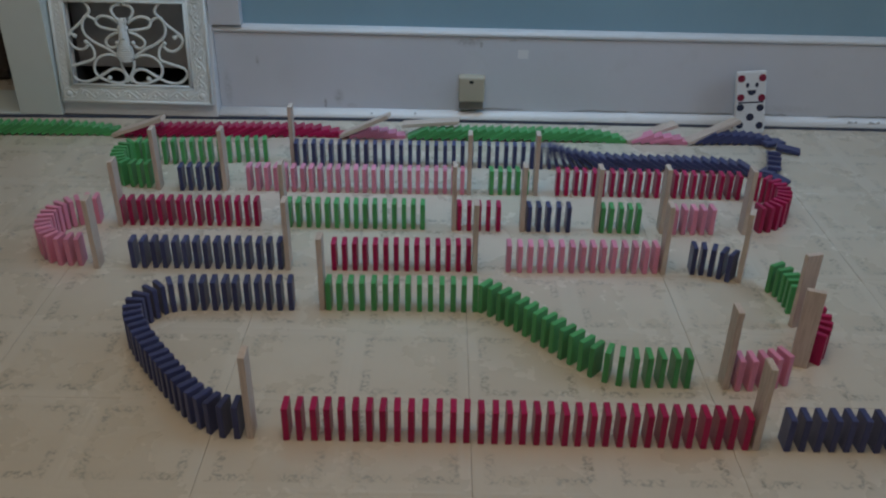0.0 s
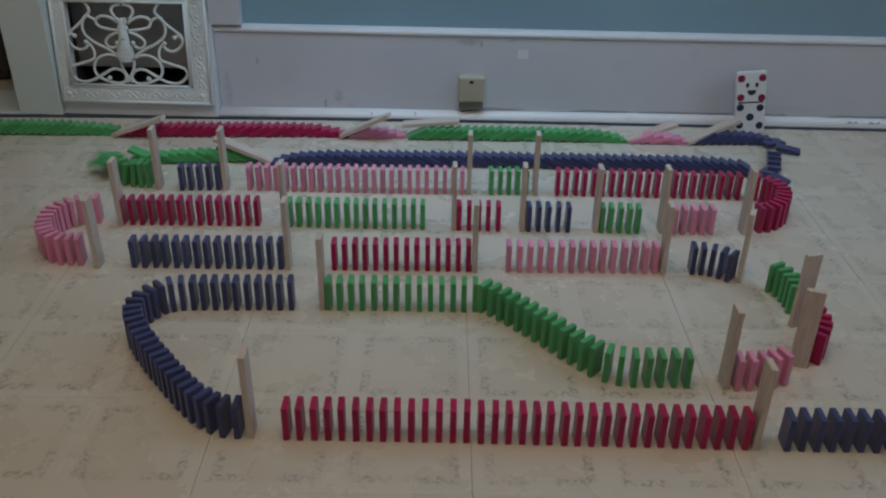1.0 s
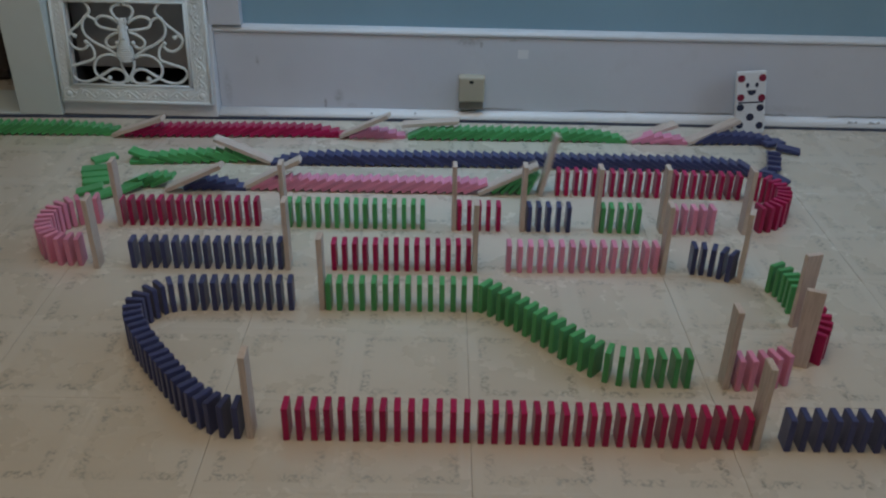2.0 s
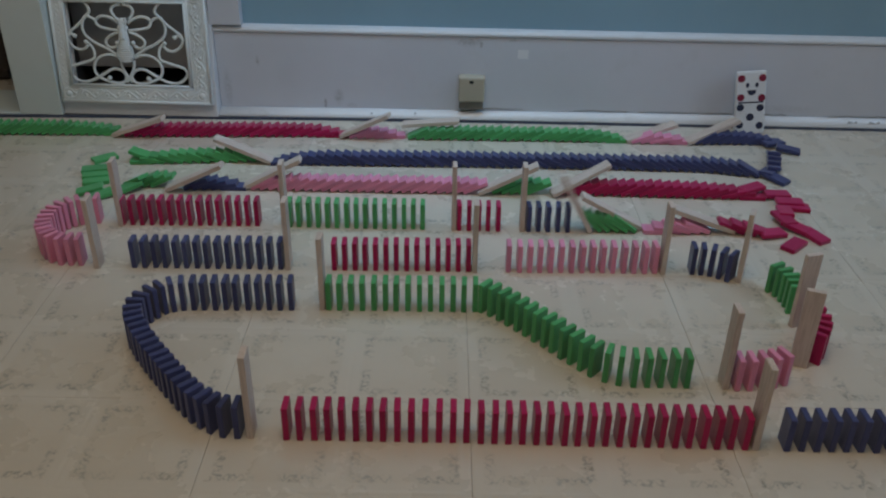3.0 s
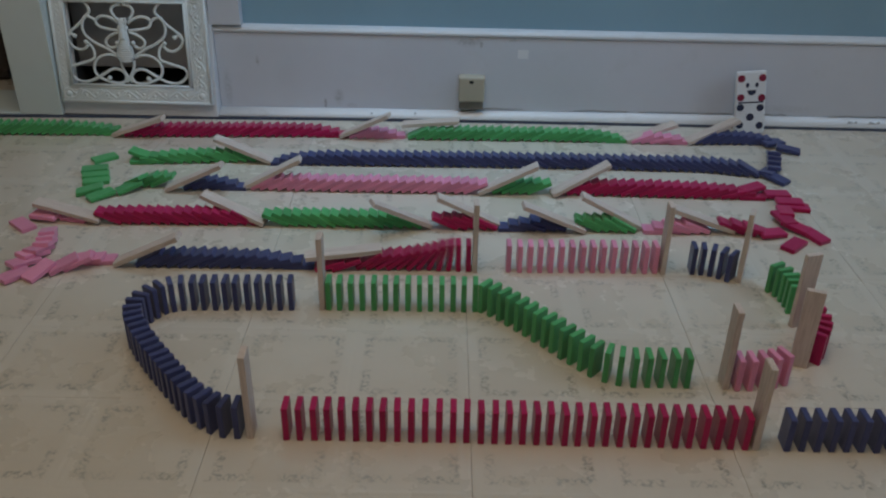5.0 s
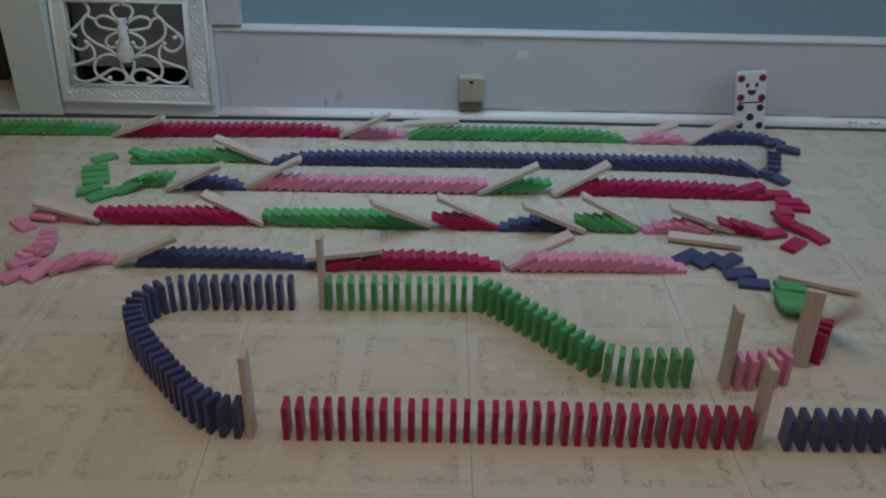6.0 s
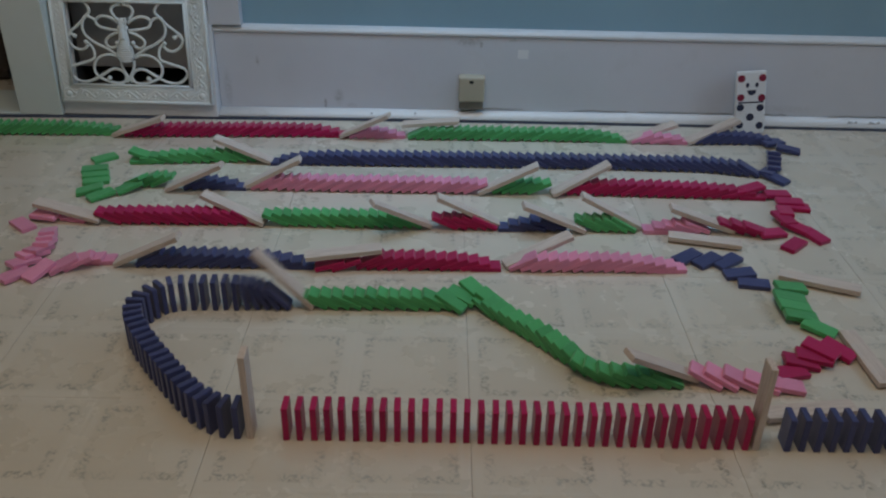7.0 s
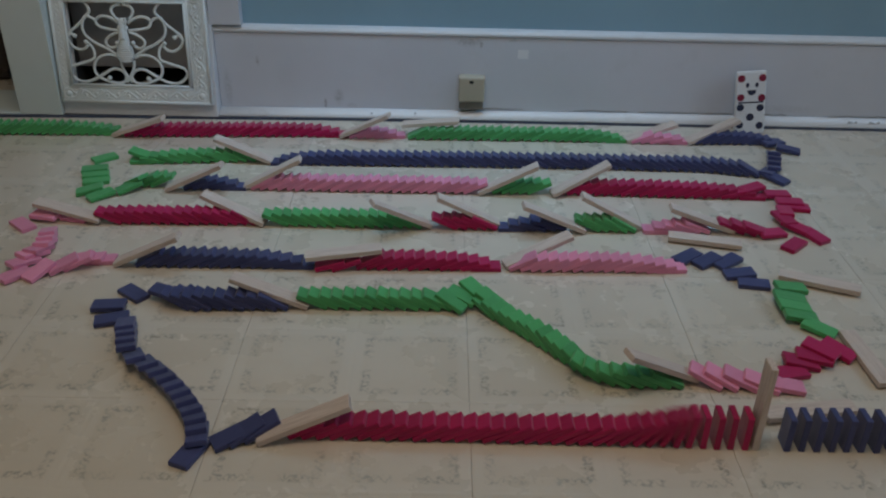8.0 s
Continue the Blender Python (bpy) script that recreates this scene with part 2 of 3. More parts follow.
def build_shell():
    # back wall with a doorway and a hole for the register
    hole = (-0.836, -0.582, 0.038, 0.262)
    on_wall("wall_north", boxes(
        ((-3.2, 0, 0), (-1.86, 0.12, 2.45)), ((-1.86, 0, 2.05), (-0.975, 0.12, 2.45)),
        ((-0.972, 0, 0), (hole[0], 0.12, 2.45)), ((hole[1], 0, 0), (2.4, 0.12, 2.45)),
        ((hole[0], 0, 0), (hole[1], 0.12, hole[2])), ((hole[0], 0, hole[3]), (hole[1], 0.12, 2.45))),
        "wall", "matt blue-grey painted plaster wall with doorway", "wall")
    # tall baseboard with a rounded white cap and a quarter-round at its foot
    on_wall("baseboard", boxes(((-0.5185, -0.016, 0.0), (2.2, -0.001, 0.182)), bevel=0.0015), "board",
            "tall grey-white painted baseboard with scuffs", "baseboard")
    cap = bmesh.new()
    profile = [(-0.001, 0.1825), (-0.017, 0.1825), (-0.0195, 0.185), (-0.0195, 0.189), (-0.0165, 0.193), (-0.008, 0.1955), (-0.001, 0.1965)]
    extrude_profile(cap, profile, -0.5185, 2.2)
    on_wall("trim", cap, "cap", "rounded white gloss cap of the baseboard", "trim")
    # the floor is not quite true: moulding and gap widen towards the doorway
    quarter = bmesh.new()
    feet = ((-0.518, 0.0465, 0.0180), (-0.26, 0.0390, 0.0205), (0.10, 0.0330, 0.0222), (0.50, 0.0300, 0.0245), (2.2, 0.0290, 0.0245))
    sweep(quarter, [(x, [(-0.0165, 0.006)] + [(-0.0165 - (d - 0.0165) * math.sin(a), 0.008 + (top - 0.008) * math.cos(a)) for a in [k * math.pi / 16 for k in range(9)]] + [(-d, 0.006)]) for x, d, top in feet])
    on_wall("trim", quarter, "trim", "white quarter-round moulding along the floor", "trim", True)
    # solid navy strip that paints the shadow line under the moulding
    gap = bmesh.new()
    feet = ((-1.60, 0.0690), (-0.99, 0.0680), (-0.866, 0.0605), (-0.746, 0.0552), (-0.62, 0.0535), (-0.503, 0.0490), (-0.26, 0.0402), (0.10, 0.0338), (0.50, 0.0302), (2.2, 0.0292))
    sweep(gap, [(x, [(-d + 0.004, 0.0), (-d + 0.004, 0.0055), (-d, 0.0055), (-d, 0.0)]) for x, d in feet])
    on_wall("trim", gap, "gap", "dark navy strip standing in for the shadow gap under the moulding", "gap")
    # door casing and sill, the leaning board round the register and the upright trim over the baseboard
    on_wall("door_1", boxes(((-0.9425, -0.0600, 0.006), (-0.8508, -0.0005, 2.12)), ((-0.9745, 0.0, 0.006), (-0.9725, 0.125, 2.045)), bevel=0.0008), "casing", "pale grey-green painted door casing", "casing")
    on_wall("door_sill", boxes(((-1.60, -0.0638, 0.006), (-0.9430, 0.075, 0.010)), bevel=0.001), "casing", "worn pale painted door sill", "sill")
    panel = tagged(part("trim", boxes(((-0.1655, 0, 0), (0.1655, 0.008, 0.062)), ((-0.1655, 0, 0.2325), (0.1655, 0.008, 0.31)), ((-0.1655, 0, 0.0622), (-0.131, 0.008, 0.2323)),
                                  ((0.113, 0, 0.0622), (0.1655, 0.008, 0.2323)), ((0.159, 0.0082, 0.0), (0.1655, 0.034, 0.25)), bevel=0.001), "cap", None, ""),
                   "plain white board leaning behind the register", "board", "", "structure")
    panel.matrix_world = WALL @ Matrix.Translation((-0.6845, -0.0505, 0.0058)) @ Matrix.Rotation(radians(-8.0), 4, "X")
    on_wall("trim", boxes(((-0.5225, -0.024, 0.1972), (-0.457, -0.0005, 2.1)), bevel=0.002), "board", "upright white painted trim board", "trim")
    # the shade inside duct and opening is put into their near-black colour
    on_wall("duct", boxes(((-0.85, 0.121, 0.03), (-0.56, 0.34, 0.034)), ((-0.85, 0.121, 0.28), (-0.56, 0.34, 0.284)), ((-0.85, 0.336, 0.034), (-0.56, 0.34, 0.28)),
                          ((-0.85, 0.121, 0.034), (-0.846, 0.336, 0.28)), ((-0.564, 0.121, 0.034), (-0.56, 0.336, 0.28))), "duct", "sheet-metal duct behind the register, coloured dark for the shade inside", "duct")
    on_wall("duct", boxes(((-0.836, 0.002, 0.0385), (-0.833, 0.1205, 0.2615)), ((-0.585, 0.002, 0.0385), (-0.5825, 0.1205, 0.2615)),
                          ((-0.8325, 0.002, 0.0385), (-0.5855, 0.1205, 0.0415)), ((-0.8325, 0.002, 0.2585), (-0.5855, 0.1205, 0.2615))), "duct", "sheet-metal lining of the register's opening, coloured dark for the shade inside", "duct")
    # added plate: its grey stands in for the lighter back of the duct
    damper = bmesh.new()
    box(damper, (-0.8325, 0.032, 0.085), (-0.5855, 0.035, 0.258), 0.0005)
    on_wall("damper", damper, "plate_nail_grey", "added grey plate standing in for the lighter back of the duct", "damper")
    for x0, x1, sag in ((0.045, 0.135, 0.0006), (0.245, 0.36, 0.0008), (0.385, 0.598, 0.0010), (0.640, 0.700, 0.0014), (0.79, 0.93, 0.0010)):
        crack = bmesh.new()
        tube(crack, [(x0 + (x1 - x0) * k / 6, -0.0172, 0.0262 + sag * (k % 3) * 0.8 - 0.0006 * (k in (0, 6))) for k in range(7)], 0.0006, 4, 6)
        on_wall("crack", crack, "seam", "dark open crack between the baseboard and its moulding", "crack")
    nails = bmesh.new()
    for x, z, d in ((-0.096, 0.0165, 0.0305), (-0.19, 0.0150, 0.0325), (0.62, 0.0170, 0.0265)):
        ball(nails, (x, -d, z), (0.0028, 0.0024, 0.0026))
    for x, w in ((0.838, 0.011), (0.884, 0.013)):
        for k in range(5):
            ball(nails, (x + w * (k - 2) * 0.42, -0.0262, 0.0155 + 0.0014 * ((k * 2) % 3 - 1)), (w * 0.34, 0.0024, 0.0036))
    on_wall("nail_mark", nails, "plate_nail_grey", "grey nail marks in the white moulding", "nail mark")
    # a square of lighter paint on the board
    patch = bmesh.new()
    box(patch, (0.118, -0.0166, 0.138), (0.140, -0.0155, 0.157), 0.0003)
    on_wall("paint_patch", patch, "filler", "small lighter square of paint on the baseboard", "paint patch")
    # the unseen rest of the room: off-white walls added to bounce light, with added windows
    tagged(part("wall_west", boxes(((-2.30, -2.6, 0), (-2.18, 0.96, 2.45))), "ceiling", None, "unseen plain off-white wall, added to bounce light"), "", "wall", "", "structure")
    south = boxes(((-2.18, -2.6, 0), (-0.70, -2.48, 2.45)), ((0.90, -2.6, 0), (2.18, -2.48, 2.45)), ((-0.70, -2.6, 0), (0.90, -2.48, 0.95)), ((-0.70, -2.6, 2.15), (0.90, -2.48, 2.45)))
    tagged(part("wall_south", south, "ceiling", None, "unseen plain off-white wall with an added window, bounces light"), "", "wall", "", "structure")
    tagged(part("unseen_window_2", boxes(((-0.70, -2.56, 0.95), (-0.65, -2.51, 2.15)), ((0.85, -2.56, 0.95), (0.90, -2.51, 2.15)), ((-0.65, -2.56, 0.95), (0.85, -2.51, 1.0)), ((-0.65, -2.56, 2.1), (0.85, -2.51, 2.15)), ((0.08, -2.55, 1.0), (0.12, -2.52, 2.1))), "trim", None, "unseen white wooden window frame, added for the south fill"), "", "window", "", "structure")
    east = boxes(((2.18, -2.6, 0), (2.30, -0.40, 2.45)), ((2.18, 0.70, 0), (2.30, 0.91, 2.45)), ((2.18, -0.40, 0), (2.30, 0.70, 0.85)), ((2.18, -0.40, 2.05), (2.30, 0.70, 2.45)))
    tagged(part("wall_east", east, "ceiling", None, "unseen plain off-white wall with an added window, bounces light"), "", "wall", "", "structure")
    tagged(part("unseen_window_1", boxes(((2.21, -0.40, 0.85), (2.26, -0.35, 2.05)), ((2.21, 0.65, 0.85), (2.26, 0.70, 2.05)), ((2.21, -0.35, 0.85), (2.26, 0.65, 0.90)), ((2.21, -0.35, 2.0), (2.26, 0.65, 2.05)), ((2.22, -0.35, 1.43), (2.25, 0.65, 1.46))), "trim", None, "unseen white wooden sash window frame, added for the east light"), "", "window", "", "structure")
    tagged(part("ceiling", boxes(((-2.3, -2.6, 2.45), (2.3, 2.6, 2.53))), "ceiling", None, "plain off-white ceiling"), "", "ceiling", "", "structure")
    # the dim room behind the doorway
    tagged(part("wall_hall", boxes(((-2.3, 2.4, 0), (2.3, 2.5, 2.45)), ((-2.3, 1.1, 0), (-2.2, 2.4, 2.45)), ((-0.4, 1.42, 0), (-0.3, 2.4, 2.45))), "casing", None, "pale wall of the dim hall"), "", "wall", "", "structure")


def sweep(bm, sections):
    rings = [[bm.verts.new((x, y, z)) for y, z in profile] for x, profile in sections]
    count = len(rings[0])
    for near, far in zip(rings, rings[1:]):
        for k in range(count):
            j = (k + 1) % count
            bm.faces.new((near[k], near[j], far[j], far[k]))
    bm.faces.new(rings[0])
    bm.faces.new(reversed(rings[-1]))
    return bm


def extrude_profile(bm, profile, x0, x1):
    return sweep(bm, ((x0, profile), (x1, profile)))


build_shell()


# Unseen fixture, added to carry the warm overhead light.
def build_unseen_lamp(x, y, radius, light, words):
    lamp = empty("unseen_ceiling_lamp", pose(x, y, 2.45))
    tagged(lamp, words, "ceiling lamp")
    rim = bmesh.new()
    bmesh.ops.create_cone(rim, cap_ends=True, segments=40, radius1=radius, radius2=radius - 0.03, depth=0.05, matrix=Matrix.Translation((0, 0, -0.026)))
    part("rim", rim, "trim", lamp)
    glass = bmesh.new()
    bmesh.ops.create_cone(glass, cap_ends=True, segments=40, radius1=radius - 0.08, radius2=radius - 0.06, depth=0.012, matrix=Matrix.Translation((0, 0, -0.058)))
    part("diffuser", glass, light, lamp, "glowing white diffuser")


build_unseen_lamp(-0.12, -0.36, 0.70, "warm_glow", "unseen wide flush ceiling lamp with a warm diffuser, added for the overhead light")


# Unseen fixture made for the cool fill above the far rows.
def build_fill_tube_lamp():
    lamp = empty("fill_tube_lamp", pose(-0.05, 0.66, 2.39))
    tagged(lamp, "unseen white tube lamp with a trough reflector on two cords, added as cool fill", "tube lamp")
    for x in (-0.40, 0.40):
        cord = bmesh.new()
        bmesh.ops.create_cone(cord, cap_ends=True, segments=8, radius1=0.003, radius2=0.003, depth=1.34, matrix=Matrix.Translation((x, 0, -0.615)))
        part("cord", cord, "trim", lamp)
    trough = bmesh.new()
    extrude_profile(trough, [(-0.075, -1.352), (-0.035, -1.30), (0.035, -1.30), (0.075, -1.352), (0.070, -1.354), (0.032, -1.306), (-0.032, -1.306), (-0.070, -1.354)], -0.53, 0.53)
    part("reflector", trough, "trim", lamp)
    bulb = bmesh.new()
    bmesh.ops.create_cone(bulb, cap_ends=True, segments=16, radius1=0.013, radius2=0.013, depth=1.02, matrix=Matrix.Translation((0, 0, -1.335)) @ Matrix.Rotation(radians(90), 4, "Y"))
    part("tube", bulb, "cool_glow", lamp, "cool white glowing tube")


build_fill_tube_lamp()


# ---------------------------------------------------------------- things at the wall
def build_register():
    """Cast register with a bee and scrolls; it leans with its foot away from the wall."""
    lean_back = Matrix.Translation((-0.6927, -0.0585, 0.0350)) @ Matrix.Rotation(radians(-8.0), 4, "X")
    thing = empty("floor_register", WALL @ lean_back)
    tagged(thing, "ornate white cast-iron register cover with a bee and scrolls", "register")
    x0, x1, h = -0.155, 0.168, 0.2365                 # sides and height of the frame
    a0, a1, b0, b1 = -0.1245, 0.1215, 0.0400, 0.2080  # its opening
    rim = bmesh.new()
    for lo, hi in (((x0, 0, 0), (x1, 0.008, b0)), ((x0, 0, b1), (x1, 0.008, h)), ((x0, 0, b0), (a0, 0.008, b1)), ((a1, 0, b0), (x1, 0.008, b1))):
        box(rim, lo, hi, 0.0015)
    frame_ob = part("frame", rim, "iron", thing)
    lips = bmesh.new()
    for l, r, lo, hi, thick in ((x0 + 0.003, x1 - 0.003, 0.003, h - 0.003, 0.0032), (a0 - 0.002, a1 + 0.002, b0 - 0.002, b1 + 0.002, 0.0030), (a0 - 0.0075, a1 + 0.0075, b0 - 0.0075, b1 + 0.0075, 0.0016)):
        for q in (((l, 0, lo), (r, 0, lo)), ((l, 0, hi), (r, 0, hi)), ((l, 0, lo), (l, 0, hi)), ((r, 0, lo), (r, 0, hi))):
            tube(lips, q, thick, 2, 8)
    part("raised_rim", lips, "iron", frame_ob, smooth=True)
    # flat acanthus leaves and waves along the border, running out from the middle of each side
    leaves = bmesh.new()

    def wave(at, way, out, size):
        """One curled leaf: at its root, along way, bulging to out."""
        put = lambda u, v: tuple(Vector(at) + Vector((0, 0.0009, 0)) + Vector(way) * u * size + Vector(out) * v * size)
        tube(leaves, (put(-0.012, -0.007), put(-0.003, 0.001), put(0.006, 0.007), put(0.012, 0.004), put(0.011, -0.002)), 0.0026 * size, 5, 7, 0.6)
        tube(leaves, (put(-0.008, -0.010), put(0.003, -0.006), put(0.012, -0.009)), 0.0021 * size, 4, 7, 0.6)
        ball(leaves, put(0.004, -0.0015), (0.0036 * size, 0.0026, 0.0036 * size))

    lower, upper, west, east = (b0 - 0.0095 + 0.006) / 2, (b1 + h) / 2 + 0.003, (x0 + a0 - 0.003) / 2, (x1 + a1 + 0.004) / 2
    mid = (x0 + x1) / 2
    for k in range(12):
        x = x0 + 0.036 + k * (x1 - x0 - 0.072) / 11
        s = 1 if x > mid else -1
        flip = 1 if k % 2 else -1
        wave((x, 0, lower), (s, 0, 0), (0, 0, flip), 1.12)
        wave((x, 0, upper), (s, 0, 0), (0, 0, -flip), 0.85)
    for k in range(9):
        z = 0.046 + k * (h - 0.086) / 8
        s = 1 if z > h / 2 else -1
        flip = 1 if k % 2 else -1
        wave((west, 0, z), (0, 0, s), (flip, 0, 0), 0.92)
        wave((east, 0, z), (0, 0, s), (-flip, 0, 0), 1.25)
    for x in (x0 + 0.018, x1 - 0.021):
        for z in (0.019, h - 0.016):
            ball(leaves, (x, 0.001, z), (0.0075, 0.005, 0.0075))
            tube(leaves, [(x + 0.0105 * math.cos(k * math.pi / 4), 0, z + 0.0105 * math.sin(k * math.pi / 4)) for k in range(8)], 0.0018, 3, 6)
    part("leaf_relief", leaves, "iron", frame_ob, smooth=True)
    # scrollwork, mirrored; x from the bee's middle, z from the foot
    scrolls = (
        ((0.002, 0.2035), (0.016, 0.201), (0.0225, 0.192), (0.018, 0.181), (0.012, 0.173)),
        ((0.010, 0.167), (0.026, 0.177), (0.041, 0.180), (0.053, 0.176), (0.057, 0.168), (0.051, 0.159), (0.038, 0.155), (0.024, 0.153), (0.009, 0.151)),
        ((0.010, 0.148), (0.025, 0.143), (0.036, 0.136), (0.041, 0.127), (0.036, 0.118), (0.026, 0.116), (0.019, 0.120), (0.017, 0.127)),
        ((0.018, 0.099), (0.040, 0.114), (0.061, 0.124), (0.079, 0.137), (0.086, 0.151), (0.085, 0.165), (0.079, 0.178), (0.069, 0.178), (0.058, 0.172)),
        ((0.081, 0.2105), (0.071, 0.200), (0.068, 0.189), (0.077, 0.178), (0.090, 0.165), (0.105, 0.153), (0.118, 0.142), (0.1195, 0.130), (0.112, 0.118), (0.099, 0.111), (0.087, 0.113), (0.079, 0.121)),
        ((0.119, 0.136), (0.112, 0.1435), (0.104, 0.139)),
        ((0.082, 0.127), (0.073, 0.119), (0.068, 0.107), (0.070, 0.093), (0.082, 0.087), (0.102, 0.081), (0.118, 0.0755), (0.1245, 0.0655), (0.118, 0.053), (0.103, 0.0445), (0.086, 0.045),
         (0.070, 0.051), (0.051, 0.062), (0.035, 0.071), (0.021, 0.0715), (0.010, 0.065), (0.006, 0.055), (0.012, 0.0445), (0.028, 0.042), (0.049, 0.0475), (0.065, 0.056), (0.0715, 0.0685), (0.069, 0.083),
         (0.060, 0.0945), (0.043, 0.101), (0.026, 0.100), (0.016, 0.096)),
        ((0.014, 0.090), (0.012, 0.075), (0.003, 0.057), (-0.006, 0.0445)),
    )
    off = -0.0058
    grille = bmesh.new()
    for line in scrolls:
        for s in (1, -1):
            tube(grille, [(off + s * x, 0.004, z) for x, z in line], 0.0031, 5, 8)
    for s in (1, -1):
        for x, z in ((0.017, 0.1265), (0.082, 0.127), (0.104, 0.139), (0.041, 0.0535)):
            ball(grille, (off + s * x, 0.003, z), (0.0046, 0.0046, 0.0046))
        tube(grille, ((off + s * 0.049, 0.004, 0.0475), (off + s * 0.044, 0.004, 0.0505), (off + s * 0.041, 0.004, 0.0535)), 0.0026, 3, 7)
    part("grille", grille, "iron", thing, "white scrolled openwork", smooth=True)
    # the bee: long head, smooth thorax, and a ribbed body that widens to a blunt tail
    bee = bmesh.new()
    axis = -0.0072
    for k in range(15):
        t = k / 14
        r = 0.0085 + 0.0045 * min(1.0, t / 0.45) if t < 0.45 else 0.013 + 0.0075 * math.sin(math.pi / 2 * (t - 0.45) / 0.40)
        r *= 1.0 if t < 0.88 else 1.0 - 2.2 * (t - 0.88)
        ball(bee, (axis, 0.001, 0.151 - 0.061 * t), (r, 0.0085 + 0.003 * t, 0.0048 if t < 0.5 else 0.0034))
    tube(bee, ((axis, -0.004, 0.170), (axis, -0.006, 0.155), (axis, -0.007, 0.135)), 0.0050, 4, 10)
    ball(bee, (axis + 0.001, 0.0, 0.170), (0.0098, 0.008, 0.0085))
    ball(bee, (axis, 0.001, 0.157), (0.0115, 0.008, 0.0080))
    for s in (1, -1):
        ball(bee, (axis + s * 0.0075, -0.003, 0.175), (0.0036, 0.0036, 0.0040))
    part("bee", bee, "iron", thing, "ribbed cast bee in the middle", smooth=True)


build_register()


def build_jack():
    jack = empty("telephone_jack", WALL @ Matrix.Translation((0.0232, -0.0165, 0.029)))
    tagged(jack, "beige plastic telephone jack box on the baseboard", "wall jack")
    # the brownish shadow below the cover is put into the base's colour
    part("base", boxes(((-0.0260, -0.016, 0.000), (0.0260, 0.0, 0.0195)), bevel=0.002), "jack_shade", jack, "lower housing, coloured darker for the shadow below the cover")
    part("cover", boxes(((-0.0275, -0.026, 0.020), (0.0275, 0.0, 0.0742)), bevel=0.0035), "beige", jack)
    part("socket", boxes(((-0.005, -0.0266, 0.061), (0.004, -0.020, 0.0675)), bevel=0.0008), "black", jack, "small black socket")


build_jack()


def build_dotted_block():
    m = WALL @ pose(0.612, -0.066, 0.0022, -11.0, -4.6, 0)
    block = empty("giant_domino", m)
    tagged(block, "large white domino with red and navy dots leaning on the wall", "giant domino")
    w, h, d = 0.0312, 0.131, 0.012
    part("body", boxes(((-w, 0, 0), (w, d, h)), bevel=0.003), "white", block)
    for x, z, rx, rz, mat, half in (
            (-0.021, 0.124, 0.0075, 0.0075, "dot_red", False), (0.022, 0.124, 0.0075, 0.0075, "dot_red", False),
            (-0.021, 0.082, 0.0075, 0.0075, "dot_red", False), (0.022, 0.080, 0.0075, 0.0075, "dot_red", False),
            (-0.008, 0.109, 0.0034, 0.005, "dot_blue", False), (0.011, 0.109, 0.0034, 0.005, "dot_blue", False), (0.001, 0.098, 0.0090, 0.011, "dot_blue", True),
            (-0.021, 0.060, 0.0075, 0.0075, "dot_blue", False), (0.020, 0.058, 0.0075, 0.0075, "dot_blue", False), (0.0, 0.038, 0.0078, 0.0078, "dot_blue", False),
            (-0.021, 0.021, 0.0075, 0.0075, "dot_blue", False), (0.020, 0.018, 0.0075, 0.0075, "dot_blue", False)):
        part("dot", disc(bmesh.new(), x, z * 0.94, 0.0, rx, rz, 0.0006, half), mat, block)
    part("bar", boxes(((-0.026, -0.0006, 0.0650), (0.026, 0.001, 0.0678)), bevel=0.0003), "dot_blue", block)


build_dotted_block()


def build_hall_thing():
    """A dark thing that stands in the hall behind the doorway."""
    thing = empty("hall_cabinet", pose(-1.41, 1.29, 0.0))
    tagged(thing, "dark brown wooden cabinet in the dim hall", "cabinet")
    part("body", boxes(((-0.30, -0.16, 0.03), (0.36, 0.16, 0.80)), bevel=0.01), "brown", thing)
    part("top", boxes(((-0.32, -0.18, 0.801), (0.38, 0.18, 0.825)), bevel=0.006), "brown", thing)
    part("plinth", boxes(((-0.28, -0.13, 0.0), (0.34, 0.14, 0.0295)), bevel=0.003), "brown", thing)


build_hall_thing()


# ---------------------------------------------------------------- dominoes and planks
TALL, WIDE, THICK = 0.047, 0.0250, 0.0075
LONG, PLANK_WIDE, PLANK_THICK = 0.117, 0.0235, 0.0078
DOMINO = {c: mesh_of("domino", box(bmesh.new(), (-THICK / 2, -WIDE / 2, -TALL / 2), (THICK / 2, WIDE / 2, TALL / 2), 0.0011), c) for c in ("red", "green", "blue", "pink")}
PLANK = mesh_of("plank", box(bmesh.new(), (-PLANK_THICK / 2, -PLANK_WIDE / 2, -LONG / 2), (PLANK_THICK / 2, PLANK_WIDE / 2, LONG / 2), 0.0005, 1), "wood")
SHADE = {"red": "crimson", "green": "bright green", "blue": "dark blue", "pink": "pale pink"}
chance = random.Random(7)
MOVES = []          # (object, rows), keyed at the very end
STEP = 1.0 / FPS
END = 8.0


def tipped(x, y, z, heading, tilt, roll=0.0):
    """The pose of a piece about its middle: its height tipped from upright towards its heading."""
    return Matrix.Translation((x, y, z)) @ Matrix.Rotation(radians(heading), 4, "Z") @ Matrix.Rotation(radians(tilt), 4, "Y") @ Matrix.Rotation(radians(roll), 4, "Z")


